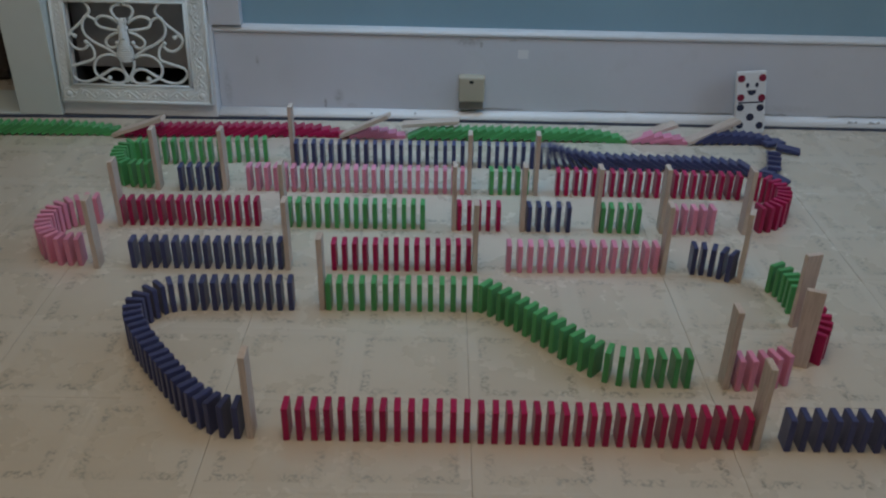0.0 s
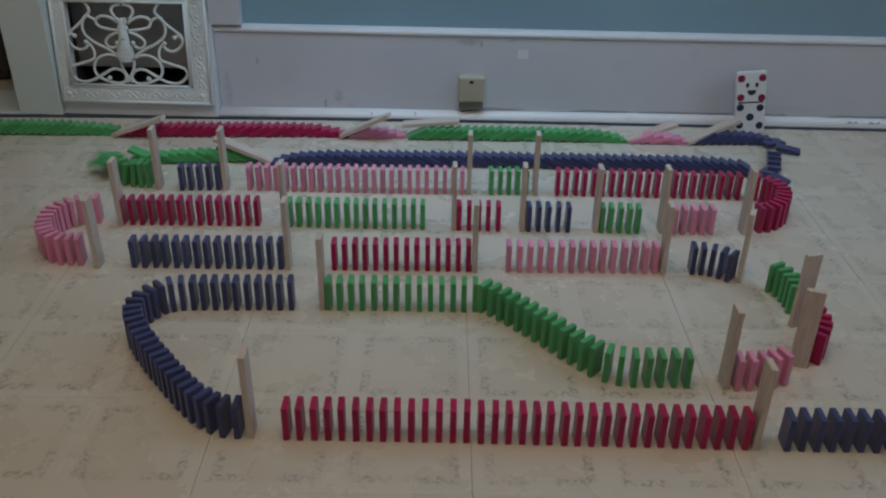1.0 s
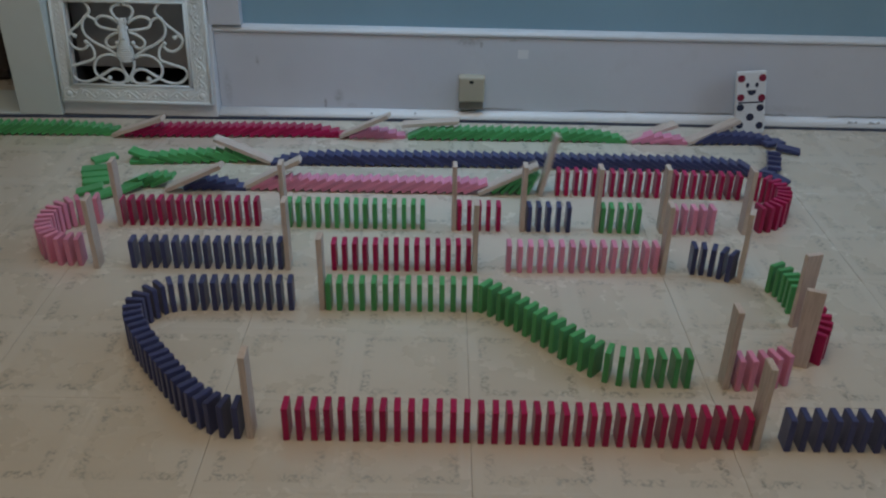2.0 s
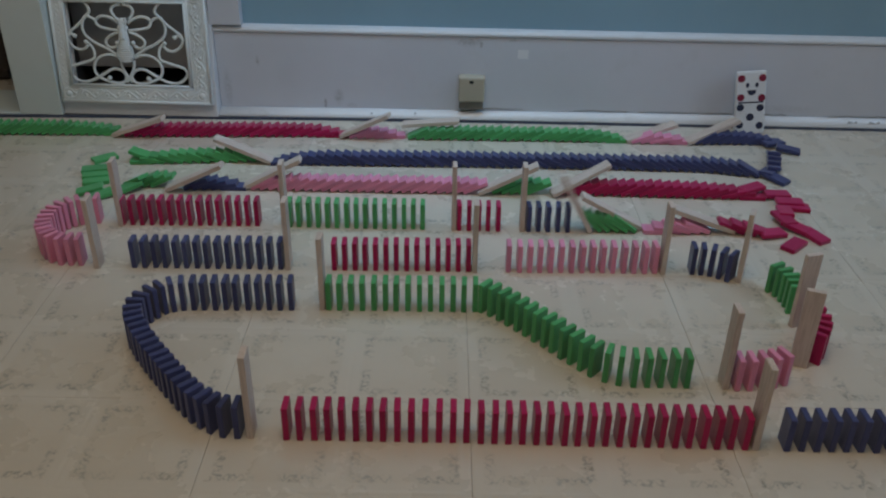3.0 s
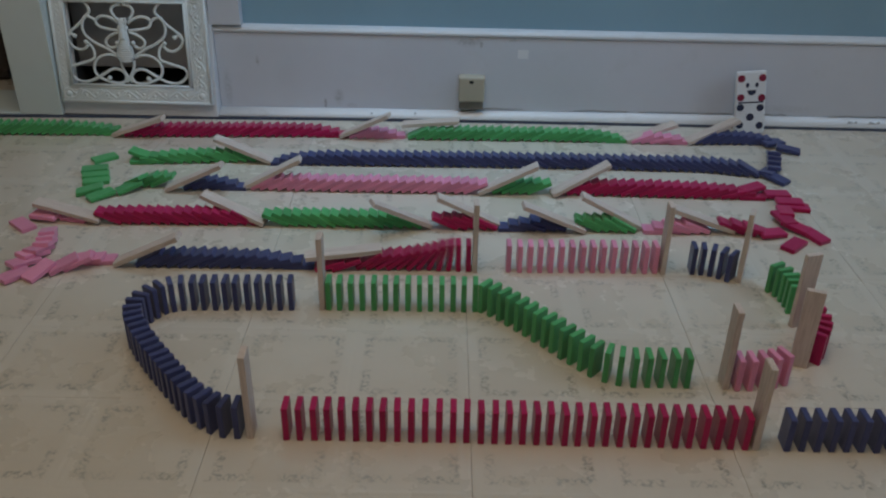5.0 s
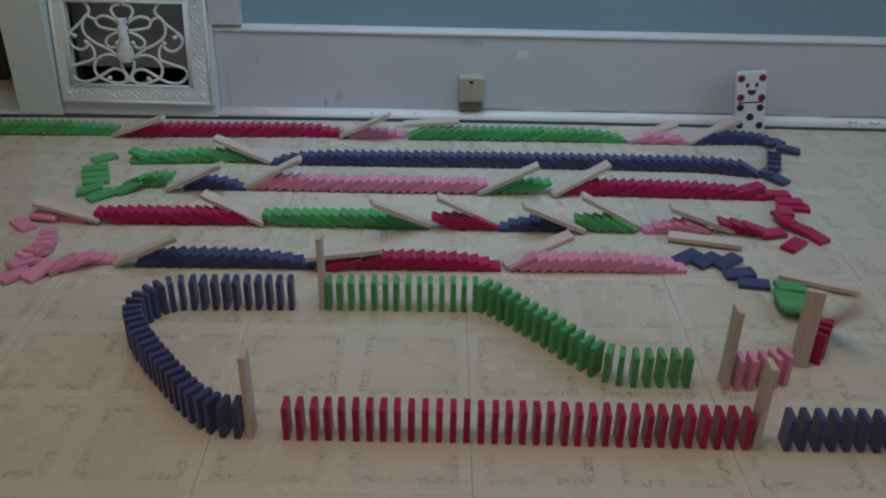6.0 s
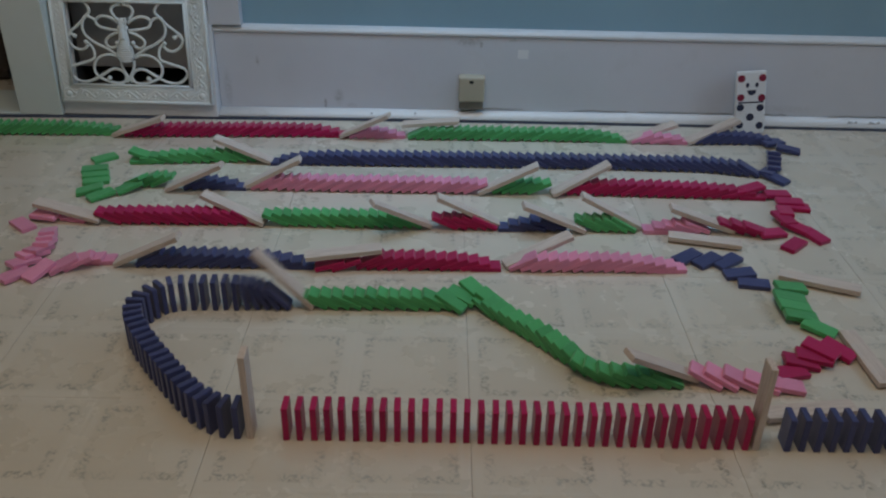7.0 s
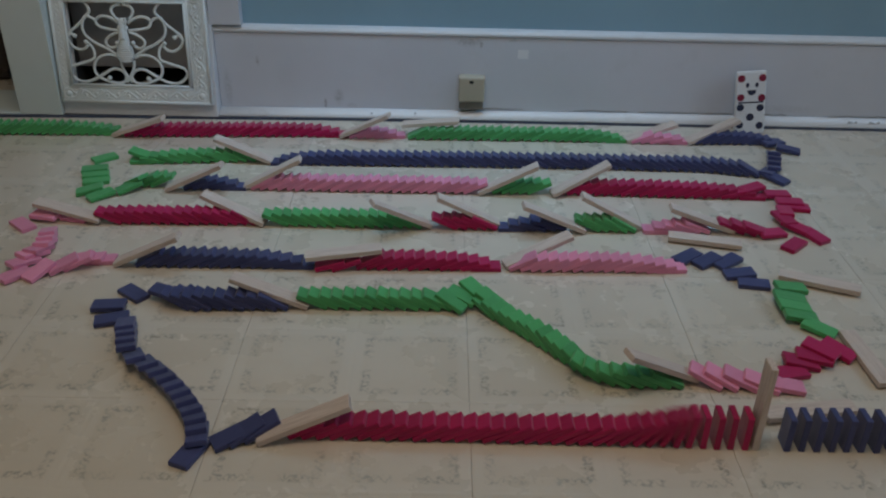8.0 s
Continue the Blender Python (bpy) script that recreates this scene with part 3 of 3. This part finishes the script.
def on_edge(x, y, heading, tilt):
    """A domino that stands at x, y and tips over its leading lower edge."""
    m = Matrix.Rotation(radians(heading), 4, "Z") @ Matrix.Translation((THICK / 2, 0, 0)) @ Matrix.Rotation(radians(tilt), 4, "Y") @ Matrix.Translation((-THICK / 2, 0, TALL / 2))
    return Matrix.Translation((x, y, 0)) @ m


def lean(gap, ahead):
    """How far a domino tips until it rests on the next one, gap metres on, which is tipped by ahead degrees."""
    a = radians(ahead)
    foot = Vector((gap - THICK * math.cos(a), THICK * math.sin(a)))
    away = Vector((-math.cos(a), math.sin(a)))
    lo, hi = 0.0, math.pi / 2
    for _ in range(22):
        mid = (lo + hi) / 2
        top = Vector((TALL * math.sin(mid), TALL * math.cos(mid)))
        if (top - foot).dot(away) > 0:
            lo = mid
        else:
            hi = mid
    return math.degrees(lo)


def spread(points, count):
    """count places at even steps along a smooth line, with the line's heading at each."""
    line = smooth_line([(x, y, 0) for x, y in points], 12)
    run_length = [0.0]
    for a, b in zip(line, line[1:]):
        run_length.append(run_length[-1] + (b - a).length)
    out = []
    for i in range(count):
        s = run_length[-1] * i / (count - 1)
        k = min(max(np.searchsorted(run_length, s), 1), len(line) - 1)
        a, b = line[k - 1], line[k]
        at = a + (b - a) * ((s - run_length[k - 1]) / max(1e-9, run_length[k] - run_length[k - 1]))
        q, r = line[max(k - 4, 0)], line[min(k + 3, len(line) - 1)]
        out.append((at.x, at.y, math.degrees(math.atan2(r.y - q.y, r.x - q.x))))
    return out


def run(colour, count, points, start, stop, ends=None, rest=90.0, slide=(0.0, 0.0)):
    """A line of dominoes that topples from its first piece to its last between start and stop.
    ends: where single pieces come to lie (x, y, z, heading, tilt) when they slide off the line.
    rest: how far the last one tips; slide: how far the falling line is pushed aside on the floor."""
    ends = ends or {}
    places = spread(points, count)
    places = [(x + chance.uniform(-0.0005, 0.0005), y + chance.uniform(-0.0007, 0.0007), h + chance.uniform(-2.2, 2.2)) for x, y, h in places]
    gaps = [max(THICK + 0.0015, math.hypot(b[0] - a[0], b[1] - a[1])) for a, b in zip(places, places[1:])]
    beat = (stop - start) / (count - 1)
    begins = [start + beat * i for i in range(count)]
    touch = [lean(g, 0.0) for g in gaps]

    def fallen(i, tilt):
        x, y, h = places[i]
        k = min(1.0, tilt / 60.0) ** 2
        return on_edge(x + slide[0] * k, y + slide[1] * k, h, tilt)

    def tilts(t):
        out = [0.0] * count
        for i in reversed(range(count)):
            if t <= begins[i]:
                continue
            if i == count - 1:
                out[i] = rest * min(1.0, (t - begins[i]) / 0.15) ** 1.5
            elif t < begins[i + 1]:
                out[i] = touch[i] * (t - begins[i]) / beat
            else:
                out[i] = lean(gaps[i], max(out[i + 1], 0.0))
        return out

    things = []
    for i, (x, y, h) in enumerate(places):
        ob = new(colour + "_domino", DOMINO[colour])
        tagged(ob, SHADE[colour] + " wooden domino in a toppling line on the vinyl floor", "domino", colour + " dominoes")
        ob.matrix_world = on_edge(x, y, h, 0.0)
        things.append(ob)
    first, last = max(0, math.floor(start * FPS)), min(round(END * FPS), math.ceil((stop + 0.3) * FPS))
    if start > END:
        return
    still = tilts(END + 9) if stop < -0.5 else None
    table = {} if still else {k: tilts(k * STEP) for k in range(first, last + 1)}
    for i, ob in enumerate(things):
        x, y, h = places[i]
        if still:
            ob.matrix_world = tipped(*ends[i]) if i in ends else fallen(i, still[i])
            continue
        rows = []
        if i in ends:
            t0 = begins[i]
            rest = tipped(*ends[i])
            hit = on_edge(x, y, h, 28.0)
            rows = [(0.0, on_edge(x, y, h, 0.0)), (t0, on_edge(x, y, h, 0.0)), (t0 + 0.07, hit)]
            for s, k in ((0.11, 0.38), (0.15, 0.75), (0.20, 1.0)):
                q = hit.to_quaternion().slerp(rest.to_quaternion(), k)
                rows.append((t0 + s, Matrix.Translation(hit.translation.lerp(rest.translation, k) + Vector((0, 0, 0.006 * math.sin(math.pi * k)))) @ q.to_matrix().to_4x4()))
            rows.append((END, rest))
        else:
            before = None
            for k in sorted(table):
                tilt = table[k][i]
                nxt = table.get(k + 1, table[k])[i]
                if before is None or abs(tilt - before) > 0.05 or abs(nxt - tilt) > 0.05:
                    rows.append((k * STEP, fallen(i, tilt)))
                before = tilt
            if rows[0][0] > 0:
                rows.insert(0, (0.0, rows[0][1]))
            rows.append((END, fallen(i, table[last][i])))
        MOVES.append((ob, rows))


def plank(base, heading, start, lasts, low, end_heading, end_tilt, roll=0.0):
    """An upright plank at base that falls from start on; low: where its lower end comes to rest."""
    ob = new("plank", PLANK)
    tagged(ob, "bare pale wooden building plank set between the domino lines", "plank", "wooden planks")

    def at(k, turn):
        tilt = end_tilt * k
        a, h = radians(tilt), radians(heading + (end_heading - heading) * turn)
        foot = Vector((*base, 0.0)).lerp(Vector(low), turn)
        lift = PLANK_THICK * 0.25 * math.sin(a)
        mid = foot + LONG / 2 * Vector((math.sin(a) * math.cos(h), math.sin(a) * math.sin(h), math.cos(a))) + Vector((0, 0, lift))
        return tipped(*mid, math.degrees(h), tilt, roll * turn)

    ob.matrix_world = at(0.0, 0.0)
    if start > END:
        return
    if start + lasts < 0:
        ob.matrix_world = at(1.0, 1.0)
        return
    rows = [(0.0, at(0, 0)), (start, at(0, 0))]
    for u in (0.2, 0.4, 0.55, 0.7, 0.85, 1.0):
        rows.append((start + lasts * u, at(u ** 1.4, u ** 1.15)))
    rows.append((END, at(1, 1)))
    MOVES.append((ob, rows))


def build_course():
    run("green", 18, [(-1.0000, 0.8316), (-0.7370, 0.8388)], -3.00, -2.90)
    plank((-0.7151, 0.8423), 0, -3.00, 0.20, (-0.7098, 0.8266, 0.0030), -6.0, 69.0)
    run("red", 25, [(-0.6890, 0.8320), (-0.2840, 0.8473)], -3.00, -2.90)
    plank((-0.2507, 0.8451), 0, -3.00, 0.20, (-0.2453, 0.8385, 0.0030), -14.0, 62.0)
    run("pink", 5, [(-0.2310, 0.8405), (-0.1650, 0.8430)], -3.00, -2.90)
    plank((-0.1202, 0.8441), 0, -3.00, 0.20, (-0.1199, 0.8550, 0.0220), -3.5, 84.0)
    run("green", 25, [(-0.1100, 0.8396), (0.2945, 0.8395)], -3.00, -2.90)
    plank((0.3313, 0.8404), 0, -3.00, 0.20, (0.3388, 0.8338, 0.0030), 18.0, 78.5)
    run("pink", 5, [(0.3480, 0.8359), (0.4230, 0.8356)], -3.00, -2.90)
    plank((0.4607, 0.8365), 0, -3.00, 0.20, (0.4638, 0.8296, 0.0030), 13.0, 70.0)
    run("blue", 9, [(0.4788, 0.8345), (0.6045, 0.8392)], -3.00, -2.90)
    run("blue", 8, [(0.6245, 0.8280), (0.6325, 0.8166), (0.6279, 0.7878), (0.6112, 0.7322), (0.6015, 0.7055), (0.5843, 0.6894)], -2.50, -2.20,
        {0: (0.6405, 0.8263, 0.0073, 23, 92), 1: (0.6612, 0.7936, 0.0073, -19, 97), 7: (0.5930, 0.6558, 0.0063, -52, 95)})
    run("blue", 54, [(0.5680, 0.6755), (0.4692, 0.6974), (0.3076, 0.7033), (0.1339, 0.7062), (-0.1271, 0.7061), (-0.3172, 0.7059)], -0.40, 0.47)
    plank((-0.3245, 0.7106), 180, 0.47, 0.30, (-0.3654, 0.7040, 0.0030), 175.0, 68.5)
    run("green", 13, [(-0.3796, 0.7208), (-0.4757, 0.7108), (-0.5855, 0.7029)], 0.63, 0.80)
    run("green", 13, [(-0.6022, 0.6995), (-0.6180, 0.7016), (-0.6315, 0.6958), (-0.6384, 0.6799), (-0.6394, 0.6594), (-0.6353, 0.6370), (-0.6242, 0.6154), (-0.6092, 0.6039), (-0.5896, 0.6010), (-0.5688, 0.6005)], 0.81, 1.02,
        {0: (-0.6025, 0.7035, 0.0123, 170, 75), 1: (-0.6172, 0.7110, 0.0123, 173, 70), 2: (-0.6898, 0.7089, 0.0038, -141, 90), 3: (-0.6855, 0.6450, 0.0103, -165, 90),
         4: (-0.6781, 0.6268, 0.0073, -165, 90), 5: (-0.6711, 0.6077, 0.0038, -166, 90), 6: (-0.6669, 0.5631, 0.0083, -163, 100), 7: (-0.6420, 0.5469, 0.0060, 41, 85),
         8: (-0.5997, 0.5734, 0.0100, 32, 75)}, rest=66)
    plank((-0.5496, 0.5917), 0, 1.04, 0.24, (-0.5335, 0.5791, 0.0030), -3.0, 64.5)
    run("blue", 5, [(-0.5074, 0.5911), (-0.4426, 0.5933)], 1.12, 1.22)
    plank((-0.4294, 0.5934), 0, 1.21, 0.24, (-0.3955, 0.5930, 0.0030), 2.0, 62.5)
    run("pink", 25, [(-0.3847, 0.5952), (-0.1929, 0.5923), (-0.0005, 0.5917)], 1.29, 1.73, rest=66)
    plank((0.0118, 0.5895), 0, 1.74, 0.26, (0.0303, 0.5839, 0.0030), -2.0, 62.0)
    run("green", 5, [(0.0518, 0.5923), (0.1153, 0.5932)], 1.84, 1.92, rest=66)
    plank((0.1316, 0.5912), 0, 1.92, 0.26, (0.1610, 0.5790, 0.0030), 11.0, 63.5)
    run("red", 21, [(0.1717, 0.5928), (0.3391, 0.5891), (0.4966, 0.5851)], 2.02, 2.36)
    run("red", 13, [(0.5165, 0.5852), (0.5328, 0.5812), (0.5468, 0.5702), (0.5557, 0.5504), (0.5562, 0.5243), (0.5478, 0.4987), (0.5321, 0.4776), (0.5126, 0.4649), (0.4959, 0.4604)], 2.37, 2.55,
        {0: (0.5239, 0.5912, 0.0163, 22, 85), 1: (0.5699, 0.5860, 0.0073, 4, 92), 2: (0.5811, 0.5507, 0.0093, -3, 91), 3: (0.5892, 0.5395, 0.0050, -8, 92),
         4: (0.5586, 0.5093, 0.0123, -100, 82), 5: (0.5484, 0.4834, 0.0123, -75, 92), 6: (0.5620, 0.4595, 0.0083, -45, 95), 7: (0.5849, 0.4346, 0.0050, -62, 93),
         8: (0.5403, 0.4040, 0.0038, -136, 90), 9: (0.5150, 0.4401, 0.0060, 196, 86), 10: (0.4889, 0.4440, 0.0115, 178, 71), 11: (0.4678, 0.4485, 0.0126, 174, 68),
         12: (0.4487, 0.4529, 0.0126, 176, 68)})
    plank((0.4693, 0.4535), 180, 2.54, 0.24, (0.4545, 0.4517, 0.0030), 177.0, 71.0)
    run("pink", 5, [(0.4132, 0.4531), (0.3514, 0.4522)], 2.62, 2.70)
    plank((0.3313, 0.4552), 180, 2.68, 0.28, (0.2981, 0.4609, 0.0030), 180.0, 61.5)
    run("green", 5, [(0.2908, 0.4524), (0.2306, 0.4545)], 2.80, 2.88, rest=66)
    plank((0.2210, 0.4539), 180, 2.87, 0.26, (0.2014, 0.4460, 0.0030), 186.0, 65.0)
    run("blue", 5, [(0.1737, 0.4547), (0.1084, 0.4547)], 3.00, 3.08)
    plank((0.0981, 0.4561), 180, 3.12, 0.26, (0.0590, 0.4616, 0.0030), 184.0, 63.0)
    run("red", 5, [(0.0572, 0.4552), (-0.0081, 0.4551)], 3.20, 3.29, rest=66)
    plank((-0.0167, 0.4546), 180, 3.29, 0.26, (-0.0576, 0.4560, 0.0030), 203.0, 59.5)
    run("green", 15, [(-0.0688, 0.4573), (-0.2917, 0.4584)], 3.38, 3.62, rest=66)
    plank((-0.2995, 0.4539), 180, 3.62, 0.28, (-0.3334, 0.4536, 0.0030), 167.0, 70.0)
    run("red", 15, [(-0.3461, 0.4607), (-0.5709, 0.4579)], 3.71, 3.96, rest=66)
    plank((-0.5734, 0.4535), 180, 3.96, 0.26, (-0.6079, 0.4510, 0.0070), 170.0, 80.0, -4)
    run("pink", 16, [(-0.6145, 0.4627), (-0.6308, 0.4601), (-0.6456, 0.4536), (-0.6579, 0.4432), (-0.6667, 0.4291), (-0.6713, 0.4096), (-0.6698, 0.3870), (-0.6640, 0.3651), (-0.6528, 0.3457), (-0.6395, 0.3321), (-0.6255, 0.3256), (-0.6092, 0.3243), (-0.5936, 0.3247)], 4.08, 4.30,
        {0: (-0.6560, 0.4650, 0.0038, 169, 90), 1: (-0.7052, 0.4611, 0.0090, 167, 90), 2: (-0.7337, 0.4354, 0.0038, 139, 90), 3: (-0.6755, 0.3985, 0.0123, -72, 72),
         4: (-0.6706, 0.3817, 0.0123, -76, 72), 5: (-0.6661, 0.3634, 0.0123, -84, 72), 6: (-0.6688, 0.3452, 0.0113, -103, 75), 7: (-0.6736, 0.3327, 0.0103, -120, 77),
         8: (-0.6787, 0.3100, 0.0083, -126, 82), 9: (-0.6790, 0.2765, 0.0050, -126, 88), 10: (-0.6445, 0.2830, 0.0090, 58, 77), 11: (-0.6138, 0.3005, 0.0110, 28, 71),
         12: (-0.5939, 0.3079, 0.0120, 14, 68)})
    plank((-0.5657, 0.3168), 0, 4.26, 0.26, (-0.5398, 0.3178, 0.0030), -3.0, 64.0)
    run("blue", 15, [(-0.5094, 0.3204), (-0.2843, 0.3216)], 4.42, 4.66)
    plank((-0.2727, 0.3199), 0, 4.64, 0.28, (-0.2447, 0.3111, 0.0220), 6.9, 86.0)
    run("red", 14, [(-0.2016, 0.3222), (0.0052, 0.3229)], 4.78, 5.02,
        {0: (-0.2085, 0.3160, 0.0093, 4, 76), 1: (-0.1835, 0.3175, 0.0103, 5, 72)})
    plank((0.0147, 0.3195), 0, 5.02, 0.26, (0.0609, 0.3261, 0.0030), 18.0, 72.0)
    run("pink", 15, [(0.0672, 0.3229), (0.2931, 0.3249)], 5.14, 5.40)
    plank((0.3058, 0.3225), 0, 5.40, 0.26, (0.3374, 0.4232, 0.0060), -13.3, 90.0)
    run("blue", 5, [(0.3518, 0.3238), (0.3682, 0.3226), (0.3811, 0.3179), (0.3935, 0.3115), (0.4057, 0.3019)], 5.52, 5.66,
        {0: (0.3530, 0.3570, 0.0060, 33, 85), 1: (0.3826, 0.3465, 0.0060, 34, 85), 2: (0.4140, 0.3439, 0.0060, 34, 85), 3: (0.4222, 0.3081, 0.0060, 5, 85),
         4: (0.4374, 0.2826, 0.0038, -10, 90)})
    plank((0.4211, 0.3010), -25, 5.64, 0.28, (0.4823, 0.3059, 0.0060), -22.5, 90.0)
    run("green", 5, [(0.4619, 0.2712), (0.4681, 0.2588), (0.4723, 0.2435), (0.4742, 0.2270), (0.4736, 0.2108)], 5.72, 5.88,
        {0: (0.4868, 0.2666, 0.0083, 2, 97), 1: (0.4742, 0.2338, 0.0113, -6, 99), 2: (0.4733, 0.2115, 0.0108, -3, 99), 3: (0.4752, 0.1899, 0.0090, -5, 98),
         4: (0.4926, 0.1633, 0.0060, -39, 95)})
    plank((0.4668, 0.1785), -75, 5.86, 0.26, (0.5263, 0.1544, 0.0050), -86.7, 90.0)
    run("red", 5, [(0.4775, 0.1540), (0.4785, 0.1405), (0.4745, 0.1240), (0.4665, 0.1078), (0.4570, 0.0945)], 5.93, 6.05,
        {0: (0.4986, 0.1115, 0.0073, -47, 97), 1: (0.4704, 0.1031, 0.0143, 139, 85), 2: (0.4580, 0.0913, 0.0103, 167, 85), 3: (0.4386, 0.0833, 0.0080, 175, 80),
         4: (0.4177, 0.0620, 0.0060, -164, 85)})
    plank((0.4363, 0.0863), -110, 6.02, 0.20, (0.3565, -0.0240, 0.0060), 8.6, 90.0)
    run("pink", 5, [(0.4005, 0.0530), (0.3862, 0.0469), (0.3697, 0.0431), (0.3534, 0.0416), (0.3402, 0.0413)], 6.08, 6.18,
        {0: (0.4021, 0.0349, 0.0070, 174, 82), 1: (0.3730, 0.0386, 0.0090, 161, 77), 2: (0.3465, 0.0424, 0.0110, 162, 72), 3: (0.3227, 0.0440, 0.0120, 159, 69),
         4: (0.3024, 0.0452, 0.0126, 160, 68)})
    plank((0.3264, 0.0447), 180, 6.18, 0.26, (0.2914, 0.0537, 0.0030), 198.0, 61.0)
    run("green", 20, [(0.2770, 0.0462), (0.2431, 0.0455), (0.2101, 0.0459), (0.1913, 0.0494), (0.1729, 0.0565), (0.1580, 0.0689), (0.1353, 0.0935), (0.1149, 0.1190), (0.0935, 0.1430), (0.0697, 0.1677), (0.0480, 0.1907), (0.0263, 0.2086)], 6.32, 6.60,
        {18: (0.0365, 0.2105, 0.0153, 140, 73), 19: (0.0128, 0.2350, 0.0173, 131, 78)}, slide=(-0.003, -0.004))
    run("green", 14, [(0.0127, 0.2118), (-0.1973, 0.2116)], 6.62, 6.84,
        {0: (-0.0054, 0.2224, 0.0133, 151, 78), 1: (-0.0210, 0.2085, 0.0143, 151, 70)}, rest=66)
    plank((-0.2062, 0.2110), 180, 6.82, 0.28, (-0.2265, 0.2075, 0.0030), 174.0, 71.0)
    run("blue", 35, [(-0.2515, 0.2099), (-0.2978, 0.2087), (-0.3464, 0.2074), (-0.3917, 0.2063), (-0.4083, 0.2044), (-0.4224, 0.1996), (-0.4336, 0.1907), (-0.4427, 0.1805), (-0.4501, 0.1676), (-0.4534, 0.1524), (-0.4519, 0.1350), (-0.4456, 0.1168), (-0.4327, 0.0942), (-0.4101, 0.0630), (-0.3745, 0.0188), (-0.3405, -0.0204), (-0.3217, -0.0385), (-0.3032, -0.0512), (-0.2870, -0.0577), (-0.2714, -0.0594)], 6.93, 7.40,
        {9: (-0.3839, 0.2067, 0.0141, 163, 64), 10: (-0.3991, 0.2063, 0.0141, 162, 64), 11: (-0.4137, 0.2075, 0.0131, 166, 67), 12: (-0.4342, 0.2216, 0.0133, 163, 83),
         13: (-0.4860, 0.2315, 0.0038, -38, 90), 14: (-0.5095, 0.1945, 0.0073, -177, 92), 15: (-0.4954, 0.1635, 0.0051, -166, 93), 16: (-0.4685, 0.1425, 0.0123, -75, 72),
         17: (-0.4623, 0.1279, 0.0123, -75, 72), 18: (-0.4574, 0.1123, 0.0123, -75, 72), 19: (-0.4522, 0.0958, 0.0123, -72, 72), 20: (-0.4350, 0.0702, 0.0123, -62, 70),
         21: (-0.4164, 0.0562, 0.0123, -58, 70), 22: (-0.4011, 0.0436, 0.0123, -57, 70), 23: (-0.3866, 0.0301, 0.0123, -56, 70), 24: (-0.3734, 0.0157, 0.0123, -56, 70),
         25: (-0.3612, 0.0017, 0.0123, -57, 70), 26: (-0.3496, -0.0132, 0.0123, -60, 70), 27: (-0.3381, -0.0287, 0.0123, -64, 70), 28: (-0.3285, -0.0442, 0.0123, -69, 71),
         29: (-0.3224, -0.0582, 0.0113, -73, 73), 30: (-0.3175, -0.0728, 0.0093, -78, 78), 31: (-0.3203, -0.0986, 0.0038, -111, 90),
         32: (-0.2780, -0.0745, 0.0080, 30, 80), 33: (-0.2631, -0.0679, 0.0110, 32, 72), 34: (-0.2458, -0.0631, 0.0131, 24, 67)}, slide=(-0.003, -0.003))
    plank((-0.2574, -0.0581), 0, 7.40, 0.28, (-0.2478, -0.0738, 0.0030), 8.0, 68.5)
    run("red", 34, [(-0.2148, -0.0598), (-0.0376, -0.0606), (0.3182, -0.0658)], 7.56, 8.05)
    plank((0.3306, -0.0664), 0, 8.20, 0.28, (0.3381, -0.0801, 0.0020), 9.0, 68.4)
    run("blue", 11, [(0.3670, -0.0672), (0.5385, -0.0685)], 9.00, 9.20)


build_course()


# ---------------------------------------------------------------- the floor
def build_floor():
    floor = tagged(part("floor", boxes(((-2.3, -2.6, -0.06), (2.3, 2.5, -0.0025))), "seam", None, "cream vinyl tile floor with printed vine borders"), "", "floor", "", "structure")
    side = 0.3048
    tile = mesh_of("tile", box(bmesh.new(), (0.00022, 0.0001, -0.0022), (side - 0.00022, side - 0.0001, 0.0), 0.0002, 1), "floor")
    for i in range(-7, 7):
        for j in range(-7, 4):
            ob = new("tile", tile)
            ob.parent = floor
            ob.location = (i * side, j * side, 0.0)
    rest = bmesh.new()
    for j in range(4, 8):
        box(rest, (-2.2, j * side + 0.0006, -0.0022), (2.2, (j + 1) * side - 0.0004, 0.0))
    tagged(part("far_tile", rest, "floor", floor), "", "", "", "stuff")


build_floor()


# ---------------------------------------------------------------- what moves
def motions():
    for ob, rows in MOVES:
        kept = []
        for t, m in rows:
            t = min(max(t, 0.0), END)
            if kept and frame(t) <= frame(kept[-1][0]):
                if kept[-1][0] > 0.0:
                    kept[-1] = (kept[-1][0], m)
                continue
            kept.append((t, m))
        if len(kept) > 1:
            walk(ob, kept)


motions()
